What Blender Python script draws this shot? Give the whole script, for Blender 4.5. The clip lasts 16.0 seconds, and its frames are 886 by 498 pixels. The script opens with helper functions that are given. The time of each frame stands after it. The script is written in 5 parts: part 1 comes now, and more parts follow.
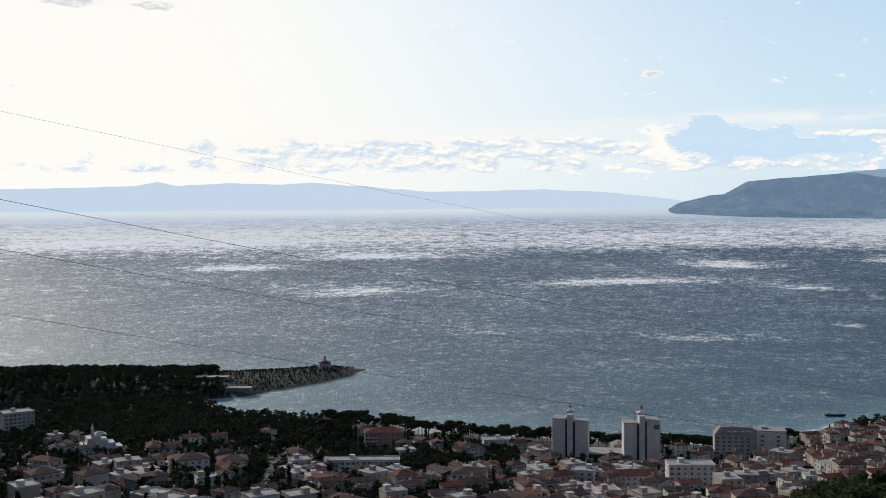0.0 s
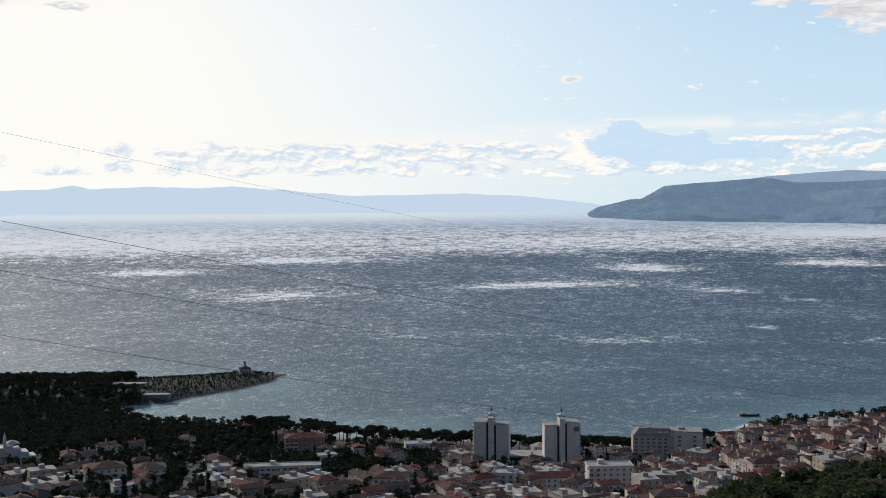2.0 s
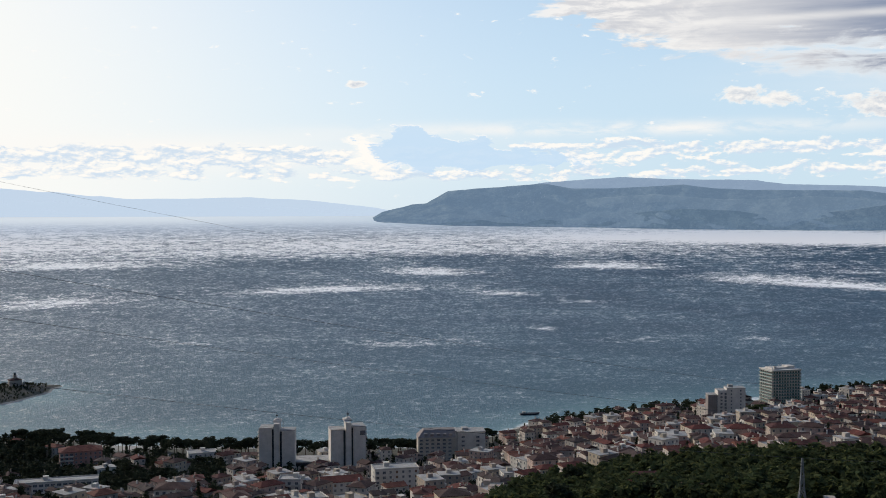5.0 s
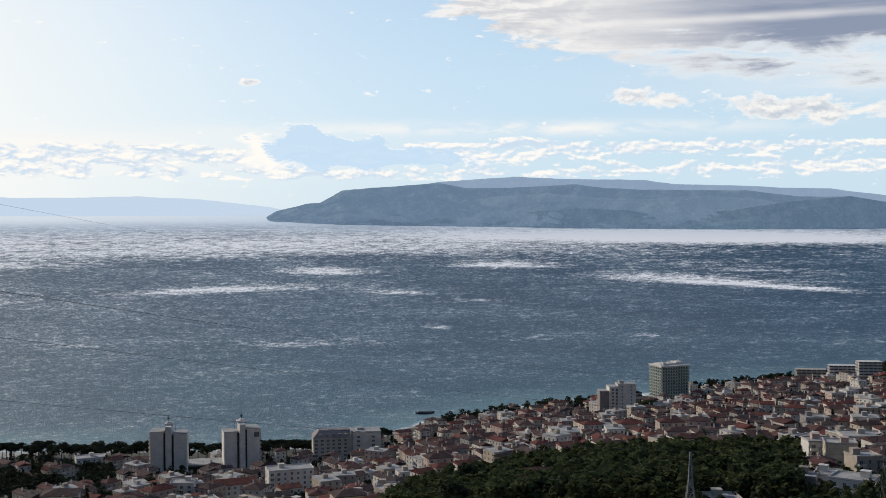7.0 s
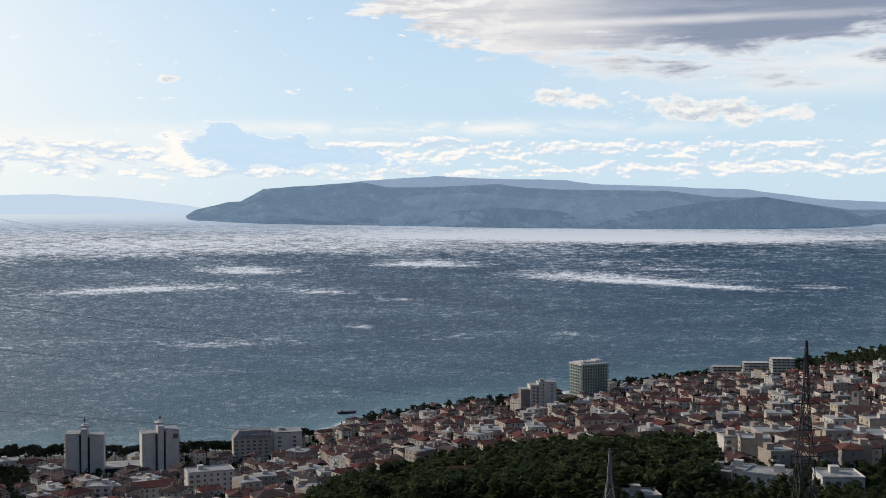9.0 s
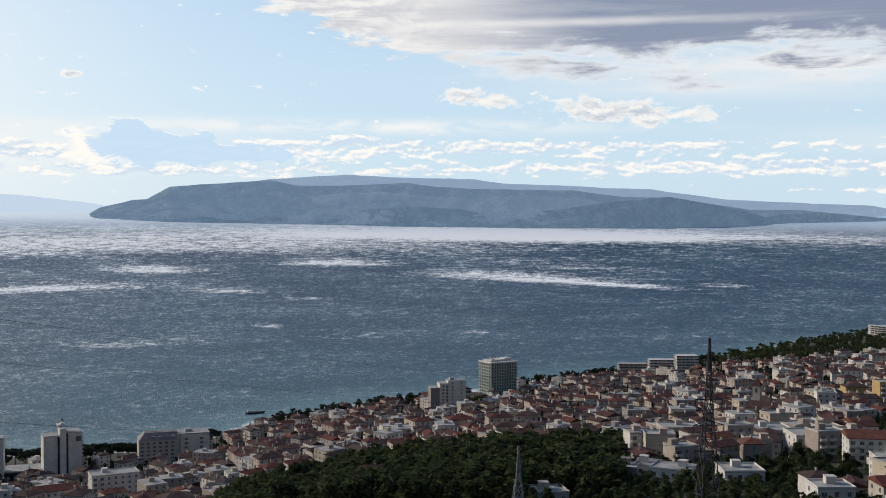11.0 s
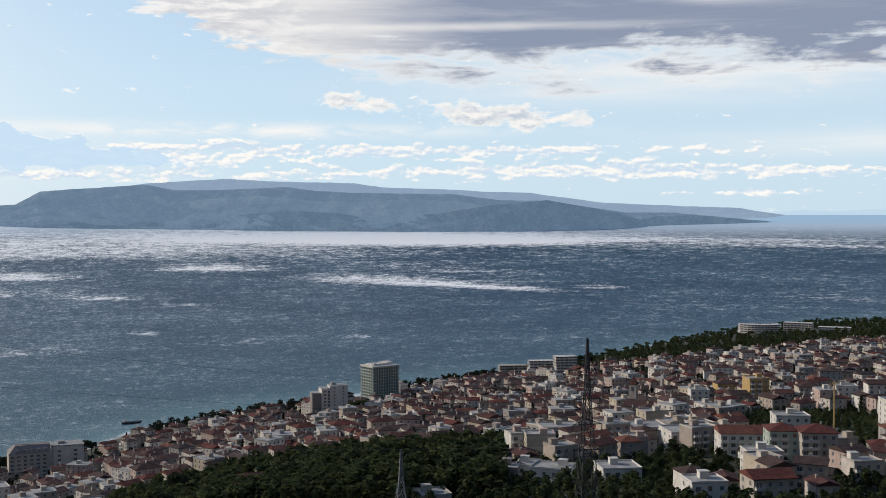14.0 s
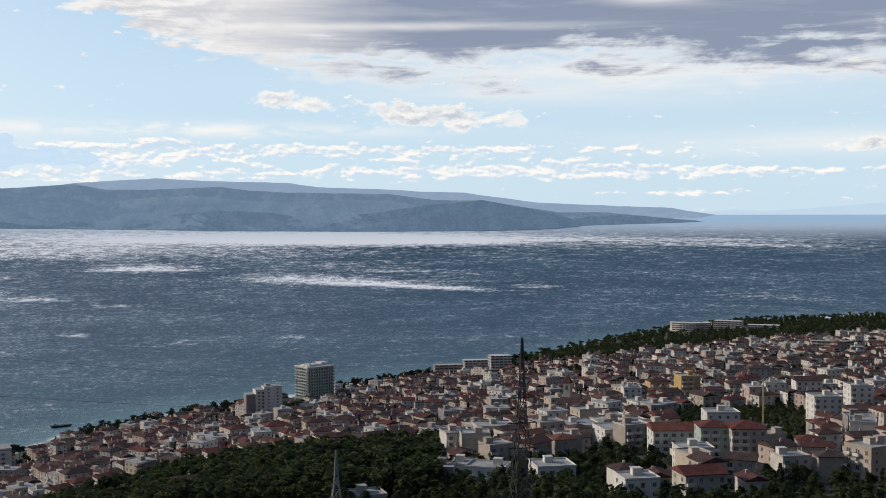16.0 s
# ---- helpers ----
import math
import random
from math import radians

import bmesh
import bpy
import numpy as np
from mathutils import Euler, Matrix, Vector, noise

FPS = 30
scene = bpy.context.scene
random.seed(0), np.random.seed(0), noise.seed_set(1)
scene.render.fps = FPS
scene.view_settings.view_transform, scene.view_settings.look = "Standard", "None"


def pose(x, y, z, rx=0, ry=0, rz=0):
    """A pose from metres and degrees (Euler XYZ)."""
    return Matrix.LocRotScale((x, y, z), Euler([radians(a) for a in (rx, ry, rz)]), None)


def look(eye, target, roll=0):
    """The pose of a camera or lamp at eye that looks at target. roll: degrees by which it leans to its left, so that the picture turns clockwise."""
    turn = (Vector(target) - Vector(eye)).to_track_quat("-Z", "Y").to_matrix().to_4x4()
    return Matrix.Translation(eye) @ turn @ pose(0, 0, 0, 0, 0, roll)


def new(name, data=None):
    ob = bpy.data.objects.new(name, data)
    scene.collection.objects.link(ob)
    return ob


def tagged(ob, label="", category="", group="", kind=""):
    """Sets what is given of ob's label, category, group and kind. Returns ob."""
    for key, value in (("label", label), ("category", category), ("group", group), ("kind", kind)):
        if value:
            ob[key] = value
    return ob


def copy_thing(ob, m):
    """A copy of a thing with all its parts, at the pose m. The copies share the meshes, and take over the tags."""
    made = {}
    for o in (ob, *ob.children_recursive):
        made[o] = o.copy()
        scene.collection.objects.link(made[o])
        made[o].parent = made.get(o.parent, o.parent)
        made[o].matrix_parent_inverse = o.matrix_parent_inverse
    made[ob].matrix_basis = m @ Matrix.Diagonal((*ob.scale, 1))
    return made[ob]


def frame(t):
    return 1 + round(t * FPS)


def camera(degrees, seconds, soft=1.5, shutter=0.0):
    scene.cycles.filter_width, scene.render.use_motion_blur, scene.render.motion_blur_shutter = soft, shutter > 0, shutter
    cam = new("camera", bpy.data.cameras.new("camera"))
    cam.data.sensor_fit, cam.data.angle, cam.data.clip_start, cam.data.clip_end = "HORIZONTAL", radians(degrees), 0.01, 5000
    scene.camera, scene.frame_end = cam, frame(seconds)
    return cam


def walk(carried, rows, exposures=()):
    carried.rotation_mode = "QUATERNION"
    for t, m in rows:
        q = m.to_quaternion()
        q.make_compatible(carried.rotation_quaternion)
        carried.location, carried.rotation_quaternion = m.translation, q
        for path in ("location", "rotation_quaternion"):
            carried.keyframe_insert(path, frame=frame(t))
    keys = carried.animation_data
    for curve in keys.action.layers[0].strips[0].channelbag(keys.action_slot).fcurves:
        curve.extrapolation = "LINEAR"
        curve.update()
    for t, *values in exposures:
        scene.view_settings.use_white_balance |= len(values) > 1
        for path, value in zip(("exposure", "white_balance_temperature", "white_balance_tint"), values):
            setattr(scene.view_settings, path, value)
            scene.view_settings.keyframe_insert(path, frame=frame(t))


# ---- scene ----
cam = camera(42.2, 16.0, soft=0.9)
EYE = 205.0
# seconds, bearing, tilt, lean
ROWS = [
    (0.0, -0.046, -2.119, 0.374),
    (0.5, 0.083, -2.092, 0.506),
    (1.0, 0.592, -2.044, 0.456),
    (1.5, 2.254, -1.986, 0.462),
    (2.0, 3.885, -1.941, 0.344),
    (2.5, 5.474, -1.932, 0.175),
    (3.0, 7.451, -1.933, 0.148),
    (3.5, 9.180, -1.901, 0.149),
    (4.0, 11.066, -1.859, 0.214),
    (4.5, 12.833, -1.809, 0.152),
    (5.0, 14.547, -1.770, 0.154),
    (7.5, 20.724, -1.841, 0.118),
    (8.0, 21.637, -1.857, 0.068),
    (8.5, 22.769, -1.864, 0.051),
    (9.0, 23.676, -1.859, -0.010),
    (9.5, 24.740, -1.875, -0.030),
    (12.0, 30.245, -1.856, -0.119),
    (12.5, 31.199, -1.808, 0.050),
    (13.0, 32.225, -1.764, 0.091),
    (13.5, 33.149, -1.723, 0.101),
    (14.0, 34.117, -1.705, 0.072),
    (14.5, 35.022, -1.710, 0.140),
    (15.0, 35.799, -1.709, 0.137),
    (15.5, 36.702, -1.697, 0.172),
    (16.0, 37.362, -1.717, 0.088),
]
walk(cam, [(t, pose(0, 0, EYE, 90 + tilt, lean, -bearing)) for t, bearing, tilt, lean in ROWS])

# ---- light ----
SUN_BEARING, SUN_HEIGHT = -38.0, 27.0
sun = new("sun", bpy.data.lights.new("sun", "SUN"))
sun.data.energy, sun.data.angle, sun.data.color = 3.0, radians(1.5), (1.0, 0.92, 0.80)
sb, sh = radians(SUN_BEARING), radians(SUN_HEIGHT)
sun.matrix_world = look((0, 0, 900), (-math.sin(sb) * math.cos(sh), -math.cos(sb) * math.cos(sh), 900 - math.sin(sh)))


class Net:
    """Short hand for a node tree."""

    def __init__(self, tree):
        self.tree = tree
        tree.nodes.clear()

    def node(self, kind):
        return self.tree.nodes.new(kind)

    def mixer(self, blend="MIX"):
        n = self.node("ShaderNodeMix")
        n.data_type, n.blend_type = "RGBA", blend
        return n

    def plug(self, socket, value):
        if isinstance(value, bpy.types.NodeSocket):
            self.tree.links.new(value, socket)
        elif value is not None:
            if isinstance(value, tuple) and len(value) == 3 and socket.type == "RGBA":
                value = (*value, 1)
            socket.default_value = value

    def math(self, op, a, b=None, c=None):
        n = self.node("ShaderNodeMath")
        n.operation = op
        for s, v in zip(n.inputs, (a, b, c)):
            self.plug(s, v)
        return n.outputs[0]

    def smooth(self, v, lo, hi, out=(0.0, 1.0)):
        n = self.node("ShaderNodeMapRange")
        n.interpolation_type = "SMOOTHSTEP"
        for s, val in zip(n.inputs, (v, lo, hi, *out)):
            self.plug(s, val)
        return n.outputs[0]

    def noise(self, vector, scale, detail=4.0, rough=0.55, warp=0.0):
        n = self.node("ShaderNodeTexNoise")
        self.plug(n.inputs["Vector"], vector)
        for key, val in (("Scale", scale), ("Detail", detail), ("Roughness", rough), ("Distortion", warp)):
            n.inputs[key].default_value = val
        return n.outputs[0]

    def mix(self, f, a, b):
        n = self.mixer()
        self.plug(n.inputs["Factor"], f)
        self.plug(n.inputs["A"], a)
        self.plug(n.inputs["B"], b)
        return n.outputs["Result"]

    def xyz(self, x, y, z):
        n = self.node("ShaderNodeCombineXYZ")
        for s, v in zip(n.inputs, (x, y, z)):
            self.plug(s, v)
        return n.outputs[0]

    def ramp(self, f, rows, step=False):
        n = self.node("ShaderNodeValToRGB")
        e = n.color_ramp.elements
        if step:
            n.color_ramp.interpolation = "CONSTANT"
        while len(e) < len(rows):
            e.new(0.5)
        for el, (p, c) in zip(e, rows):
            el.position, el.color = p, (*c, 1)
        self.plug(n.inputs[0], f)
        return n.outputs[0]


# ---- sky with broken cloud ----
world = bpy.data.worlds.new("world")
scene.world = world
world.use_nodes = True
w = Net(world.node_tree)
sky = w.node("ShaderNodeTexSky")
sky.sky_type = "NISHITA"
sky.sun_disc, sky.sun_elevation, sky.sun_rotation = False, sh, sb
sky.altitude, sky.air_density, sky.dust_density, sky.ozone_density = 200, 1.0, 0.5, 4.0
place = w.node("ShaderNodeTexCoord").outputs["Generated"]
cut = w.node("ShaderNodeSeparateXYZ")
w.plug(cut.inputs[0], place)
sx, sy, sz = cut.outputs
az = w.math("MULTIPLY", w.math("ARCTAN2", sx, sy), 57.2958)
el = w.math("MULTIPLY", w.math("ARCSINE", sz), 57.2958)


def blob(a0, e0, da, de, lean=0.0):
    u = w.math("DIVIDE", w.math("SUBTRACT", az, a0), da)
    e = w.math("SUBTRACT", el, w.math("ADD", e0, w.math("MULTIPLY", w.math("SUBTRACT", az, a0), lean)))
    v = w.math("DIVIDE", e, de)
    q = w.math("ADD", w.math("MULTIPLY", u, u), w.math("MULTIPLY", v, v))
    return w.math("EXPONENT", w.math("MULTIPLY", q, -1.0))


def total(*terms):
    s = terms[0]
    for t in terms[1:]:
        s = w.math("ADD", s, t)
    return s


def field(kx, ky, seed, scale, warp, up=0.0, detail=8.0, rough=0.6):
    """Billowing noise over bearing and height; up looks that many degrees higher and a little towards the sun."""
    return w.noise(w.xyz(w.math("MULTIPLY", w.math("SUBTRACT", az, up * 0.8), kx), w.math("MULTIPLY", w.math("ADD", el, up), ky), seed), scale, detail, rough, warp)


def lit(here, above, gain):
    """Cloud edges towards the light are bright, bases and hearts are shaded."""
    return w.smooth(w.math("MULTIPLY", w.math("SUBTRACT", here, above), gain), -0.55, 0.75)


# low cumulus rows over the horizon
puff = field(0.55, 1.35, 0.0, 1.3, 0.2)
puff_up = field(0.55, 1.35, 0.0, 1.3, 0.2, 0.14)
wide = w.noise(w.xyz(w.math("MULTIPLY", az, 0.05), w.math("MULTIPLY", el, 0.55), 3.0), 1.0, 3.0, 0.5)
row_mask = total(blob(34, 3.15, 21, 0.42), blob(10, 1.95, 42, 0.36), blob(4, 2.9, 16, 0.4), blob(44, 2.25, 14, 0.30, -0.01), blob(0, 2.75, 12, 0.45), w.math("MULTIPLY", blob(49, 1.05, 4.5, 0.2), 0.8), blob(21, 3.1, 5, 0.45))
tuft = w.math("MULTIPLY", w.math("SUBTRACT", puff, 0.5), 2.6)
low = total(w.math("MULTIPLY", w.math("MINIMUM", row_mask, 1.1), 0.62), tuft, w.math("MULTIPLY", w.math("SUBTRACT", wide, 0.5), 0.5))
low_d = w.math("MULTIPLY", w.smooth(low, 0.33, 0.58), w.smooth(row_mask, 0.05, 0.3))
low_lit = lit(puff, puff_up, 7.0)
# one tall cumulus, pale blue on its shaded side
head_q = total(w.math("MULTIPLY", blob(14.4, 2.95, 2.8, 0.75), 1.3), blob(12.6, 3.55, 1.3, 0.75), blob(18.0, 2.75, 3.2, 0.45))
head_v = w.math("ADD", head_q, tuft)
head_d = w.smooth(head_v, 0.40, 0.56)
head_rim = w.math("MULTIPLY", w.smooth(head_v, 0.72, 0.46), w.smooth(low_lit, 0.25, 0.8))
side_d = w.math("MULTIPLY", w.smooth(w.math("ADD", blob(11.0, 2.9, 1.5, 0.95), tuft), 0.30, 0.75), 0.95)
# scattered middle clouds
flock = field(0.58, 1.15, 7.0, 1.2, 0.2)
flock_up = field(0.58, 1.15, 7.0, 1.2, 0.2, 0.2)
mid_mask = total(blob(29.6, 5.65, 2.1, 0.5, -0.08), blob(35.0, 5.1, 2.8, 0.75), blob(38.8, 4.75, 3.0, 0.62), blob(10.3, 6.4, 0.6, 0.2), w.math("MULTIPLY", blob(-17.8, 9.75, 1.6, 0.34), 1.7), w.math("MULTIPLY", blob(-14.2, 9.65, 1.2, 0.24), 1.6), blob(58.8, 3.2, 3.0, 0.42), blob(53.5, 7.4, 1.6, 0.3), blob(57.5, 7.0, 1.6, 0.28))
mid_v = w.math("ADD", w.math("MULTIPLY", mid_mask, 0.85), w.math("MULTIPLY", w.math("SUBTRACT", flock, 0.5), 2.8))
mid_d = w.math("MULTIPLY", w.smooth(mid_v, 0.42, 0.78), w.smooth(mid_mask, 0.15, 0.4))
mid_lit = lit(flock, flock_up, 5.0)
mid_core = w.math("MULTIPLY", w.smooth(mid_v, 0.55, 0.95), w.math("SUBTRACT", 1.0, mid_lit))
# the heavy bank high up, drawn out along its length
bank_n = w.noise(w.xyz(w.math("MULTIPLY", az, 0.05), w.math("MULTIPLY", el, 0.62), 1.5), 1.6, 7.0, 0.58, 0.35)
rim = w.math("ADD", w.math("MULTIPLY", w.smooth(az, 13.0, 31.0), -4.2), 11.3)
depth = w.math("SUBTRACT", el, rim)
shred = field(0.24, 0.75, 4.0, 1.4, 0.3)
shred_up = field(0.24, 0.75, 4.0, 1.4, 0.3, 0.25)
bank_v = total(w.math("MULTIPLY", depth, 0.42), w.math("MULTIPLY", w.math("SUBTRACT", bank_n, 0.5), 2.2), w.math("MULTIPLY", w.math("SUBTRACT", shred, 0.5), 2.6))
bank_in = w.math("MULTIPLY", w.math("MULTIPLY", w.smooth(az, 13.0, 21.0), w.smooth(el, 24.0, 14.0)), w.smooth(depth, -2.4, -1.2))
bank_d = w.math("MULTIPLY", w.smooth(bank_v, w.smooth(az, 24.0, 36.0, (0.0, -0.6)), w.smooth(az, 24.0, 36.0, (0.3, 0.55))), bank_in)
hole = total(blob(48.0, 10.6, 2.4, 0.45), w.math("MULTIPLY", blob(36.0, 9.25, 6.5, 0.22, 0.01), 0.75))
bank_core = total(w.math("MULTIPLY", w.smooth(bank_v, -0.2, 0.65), w.smooth(az, 25.0, 39.0, (0.1, 1.0))), w.math("MULTIPLY", w.smooth(az, 31.0, 22.0), w.math("MULTIPLY", w.math("SUBTRACT", lit(shred, shred_up, 5.0), 0.6), -0.5)), w.math("MULTIPLY", w.math("SUBTRACT", bank_n, 0.5), 1.2), w.math("MULTIPLY", hole, -0.85))
bank_core = w.math("MINIMUM", w.math("MAXIMUM", bank_core, 0.0), 1.0)

toward_sun = w.math("EXPONENT", w.math("MULTIPLY", w.math("POWER", w.math("DIVIDE", w.math("SUBTRACT", az, SUN_BEARING), 46.0), 2.0), -1.0))
glow = w.math("MULTIPLY", toward_sun, w.smooth(el, 50.0, 3.0))
SKY_GAIN = 0.125
blue = w.mix(1.0, (0, 0, 0), sky.outputs[0])
scaled = w.node("ShaderNodeVectorMath")
scaled.operation = "SCALE"
w.plug(scaled.inputs[0], blue)
scaled.inputs["Scale"].default_value = SKY_GAIN
haze_low = w.smooth(el, 34.0, -2.0, (0.0, 0.86))
base_sky = w.mix(haze_low, scaled.outputs[0], (0.62, 0.79, 0.935))
base_sky = w.mix(w.smooth(glow, 0.12, 0.72, (0.0, 0.95)), base_sky, (1.0, 0.98, 0.93))
low_col = w.mix(low_lit, (0.62, 0.74, 0.87), (1.02, 0.98, 0.92))
mid_col = w.mix(mid_core, (0.99, 0.95, 0.90), (0.55, 0.60, 0.68))
bank_col = w.mix(bank_core, (0.93, 0.90, 0.87), (0.25, 0.29, 0.40))
thin = w.math("MULTIPLY", total(w.math("MULTIPLY", blob(24, 4.15, 12, 0.32), w.smooth(shred, 0.36, 0.6, (0.1, 1.0))), blob(46, 6.5, 13, 0.9), blob(-16, 10.0, 5, 0.55), blob(2, 3.0, 14, 1.0), blob(55, 3.4, 8, 0.6)), w.smooth(wide, 0.3, 0.62, (0.35, 0.85)))
veiled = w.mix(w.math("MINIMUM", thin, 0.85), base_sky, (0.98, 0.95, 0.91))
col = w.mix(w.math("MULTIPLY", low_d, 0.9), veiled, low_col)
col = w.mix(side_d, col, (1.02, 0.98, 0.92))
col = w.mix(w.math("MULTIPLY", head_d, 0.92), col, w.mix(head_rim, (0.58, 0.75, 0.92), (1.0, 0.98, 0.95)))
col = w.mix(w.math("MULTIPLY", mid_d, 0.88), col, mid_col)
col = w.mix(w.math("MULTIPLY", bank_d, 0.93), col, bank_col)
back = w.node("ShaderNodeBackground")
w.plug(back.inputs[0], col)
back.inputs[1].default_value = 1.0
w.plug(w.node("ShaderNodeOutputWorld").inputs[0], back.outputs[0])


# ---- materials ----
def material(name, colour, rough=0.85, grain=0.0, grain_scale=1.0, stain=0.0, stain_scale=0.1, bump=0.0, ramp=None, step=False, spec=0.3, metal=0.0, thin=0.0):
    """Base colour, or a ramp picked piece by piece, with grain and stains of two sizes."""
    m = bpy.data.materials.new(name)
    m.use_nodes = True
    n = Net(m.node_tree)
    where = n.node("ShaderNodeNewGeometry")
    pos = where.outputs["Position"]
    c = colour
    if ramp:
        pick = n.math("FRACT", n.math("ADD", n.node("ShaderNodeObjectInfo").outputs["Random"], where.outputs["Random Per Island"]))
        c = n.ramp(pick, ramp, step)
    g = n.noise(pos, grain_scale, 5.0, 0.6)
    if grain:
        dark = n.mixer("MULTIPLY")
        dark.inputs["Factor"].default_value = 1.0
        n.plug(dark.inputs["A"], c)
        v = n.smooth(g, 0.25, 0.75, (1 - grain, 1 + grain * 0.5))
        n.plug(dark.inputs["B"], n.xyz(v, v, v))
        c = dark.outputs["Result"]
    if stain:
        s = n.smooth(n.noise(pos, stain_scale, 4.0, 0.6), 0.3, 0.72, (1 - stain, 1.0))
        dark = n.mixer("MULTIPLY")
        dark.inputs["Factor"].default_value = 1.0
        n.plug(dark.inputs["A"], c)
        n.plug(dark.inputs["B"], n.xyz(s, s, s))
        c = dark.outputs["Result"]
    p = n.node("ShaderNodeBsdfPrincipled")
    n.plug(p.inputs["Base Color"], c)
    p.inputs["Roughness"].default_value = rough
    p.inputs["Metallic"].default_value = metal
    p.inputs["Specular IOR Level"].default_value = spec
    if bump:
        b = n.node("ShaderNodeBump")
        b.inputs["Strength"].default_value = bump
        b.inputs["Distance"].default_value = 0.3
        n.plug(b.inputs["Height"], g)
        n.plug(p.inputs["Normal"], b.outputs[0])
    surface = p.outputs[0]
    if thin:
        through_leaf = n.node("ShaderNodeBsdfTranslucent")
        n.plug(through_leaf.inputs["Color"], c)
        both = n.node("ShaderNodeMixShader")
        both.inputs[0].default_value = thin
        n.plug(both.inputs[1], surface)
        n.plug(both.inputs[2], through_leaf.outputs[0])
        surface = both.outputs[0]
    n.plug(n.node("ShaderNodeOutputMaterial").inputs[0], surface)
    return m


PLASTER = material("plaster", (0.6, 0.56, 0.5), 0.9, 0.12, 1.2, 0.22, 0.25, ramp=[
    (0.0, (0.57, 0.50, 0.43)), (0.2, (0.45, 0.37, 0.30)), (0.36, (0.66, 0.61, 0.54)), (0.55, (0.38, 0.31, 0.26)), (0.66, (0.51, 0.38, 0.32)), (0.78, (0.36, 0.33, 0.30)), (0.88, (0.53, 0.44, 0.33))], step=True)
WHITE = material("white_render", (0.64, 0.59, 0.53), 0.85, 0.08, 1.0, 0.18, 0.2)
CREAM = material("cream_render", (0.48, 0.42, 0.35), 0.9, 0.1, 1.0, 0.2, 0.2)
GREY = material("grey_concrete", (0.44, 0.41, 0.37), 0.9, 0.14, 1.3, 0.25, 0.2)
BROWN = material("brown_render", (0.27, 0.23, 0.21), 0.9, 0.12, 1.2, 0.2, 0.2)
OCHRE = material("ochre_render", (0.46, 0.31, 0.13), 0.9, 0.1, 1.2, 0.2, 0.2)
ROSE = material("rose_render", (0.48, 0.27, 0.22), 0.9, 0.1, 1.2, 0.2, 0.2)
MINT = material("mint_render", (0.40, 0.45, 0.38), 0.9, 0.1, 1.2, 0.2, 0.2)
TILE = material("clay_tiles", (0.2, 0.08, 0.06), 0.9, 0.35, 2.2, 0.4, 0.3, 0.5, spec=0.15, ramp=[
    (0.0, (0.125, 0.055, 0.047)), (0.2, (0.095, 0.056, 0.049)), (0.42, (0.16, 0.054, 0.043)), (0.56, (0.095, 0.063, 0.056)), (0.72, (0.125, 0.072, 0.062)), (0.88, (0.08, 0.06, 0.055)), (0.95, (0.20, 0.078, 0.055))], step=True)
FLATROOF = material("roof_gravel", (0.42, 0.40, 0.37), 0.95, 0.2, 0.9, 0.35, 0.2)
PANE = material("window_pane", (0.10, 0.10, 0.105), 0.3, 0.5, 0.35, spec=0.5)
DARKGLASS = material("dark_glazing", (0.03, 0.032, 0.036), 0.35, 0.3, 0.5, spec=0.4)
FRAME = material("window_frame", (0.45, 0.43, 0.41), 0.6)
SHUTTER = material("shutter", (0.2, 0.13, 0.09), 0.7, 0.2, 3.0)
GREENGLASS = material("green_glass", (0.10, 0.165, 0.145), 0.2, 0.2, 0.4, spec=0.5)
RAILGLASS = material("rail_glass", (0.19, 0.275, 0.245), 0.3, 0.15, 0.4, spec=0.5)
ZINC = material("bright_zinc_steel", (0.20, 0.205, 0.205), 0.6, 0.2, 3.0)
STEEL = material("galvanised_steel", (0.045, 0.045, 0.05), 0.7, 0.2, 3.0)
WIRE = material("wire", (0.05, 0.05, 0.055), 0.6)
ROAD = material("asphalt", (0.10, 0.10, 0.105), 0.95, 0.15, 0.8, 0.3, 0.1)
ROCK = material("shore_rock", (0.30, 0.28, 0.25), 0.95, 0.35, 0.3, 0.3, 0.06, 0.6)
BARK = material("bark", (0.09, 0.065, 0.05), 0.95, 0.3, 4.0)
PINE = material("pine_needles", (0.03, 0.05, 0.022), 0.95, 0.35, 0.9, 0.6, 0.14, spec=0.1, thin=0.42, ramp=[(0.0, (0.055, 0.078, 0.038)), (0.4, (0.085, 0.110, 0.048)), (0.75, (0.12, 0.138, 0.056)), (1.0, (0.15, 0.16, 0.062))])
# darker copy of the needles: shade of backlit woods put into the colour
SHADEPINE = material("shaded_pine_needles", (0.03, 0.04, 0.022), 0.95, 0.35, 0.9, 0.5, 0.1, spec=0.1, thin=0.15, ramp=[(0.0, (0.030, 0.040, 0.024)), (0.5, (0.045, 0.056, 0.030)), (1.0, (0.066, 0.072, 0.036))])
OLIVE = material("olive_leaves", (0.06, 0.07, 0.035), 0.95, 0.3, 0.8, spec=0.1, thin=0.3, ramp=[(0.0, (0.045, 0.055, 0.03)), (0.5, (0.075, 0.085, 0.045)), (1.0, (0.09, 0.085, 0.045))])
BOATPAINT = material("boat_paint", (0.05, 0.05, 0.06), 0.6, 0.2, 1.0)


# ---- lie of the land ----
def interp(v, table):
    """Linear reading of a table of (v, value) rows."""
    if v <= table[0][0]:
        return table[0][1]
    for (a, fa), (b, fb) in zip(table, table[1:]):
        if v <= b:
            return fa + (fb - fa) * (v - a) / (b - a)
    return table[-1][1]


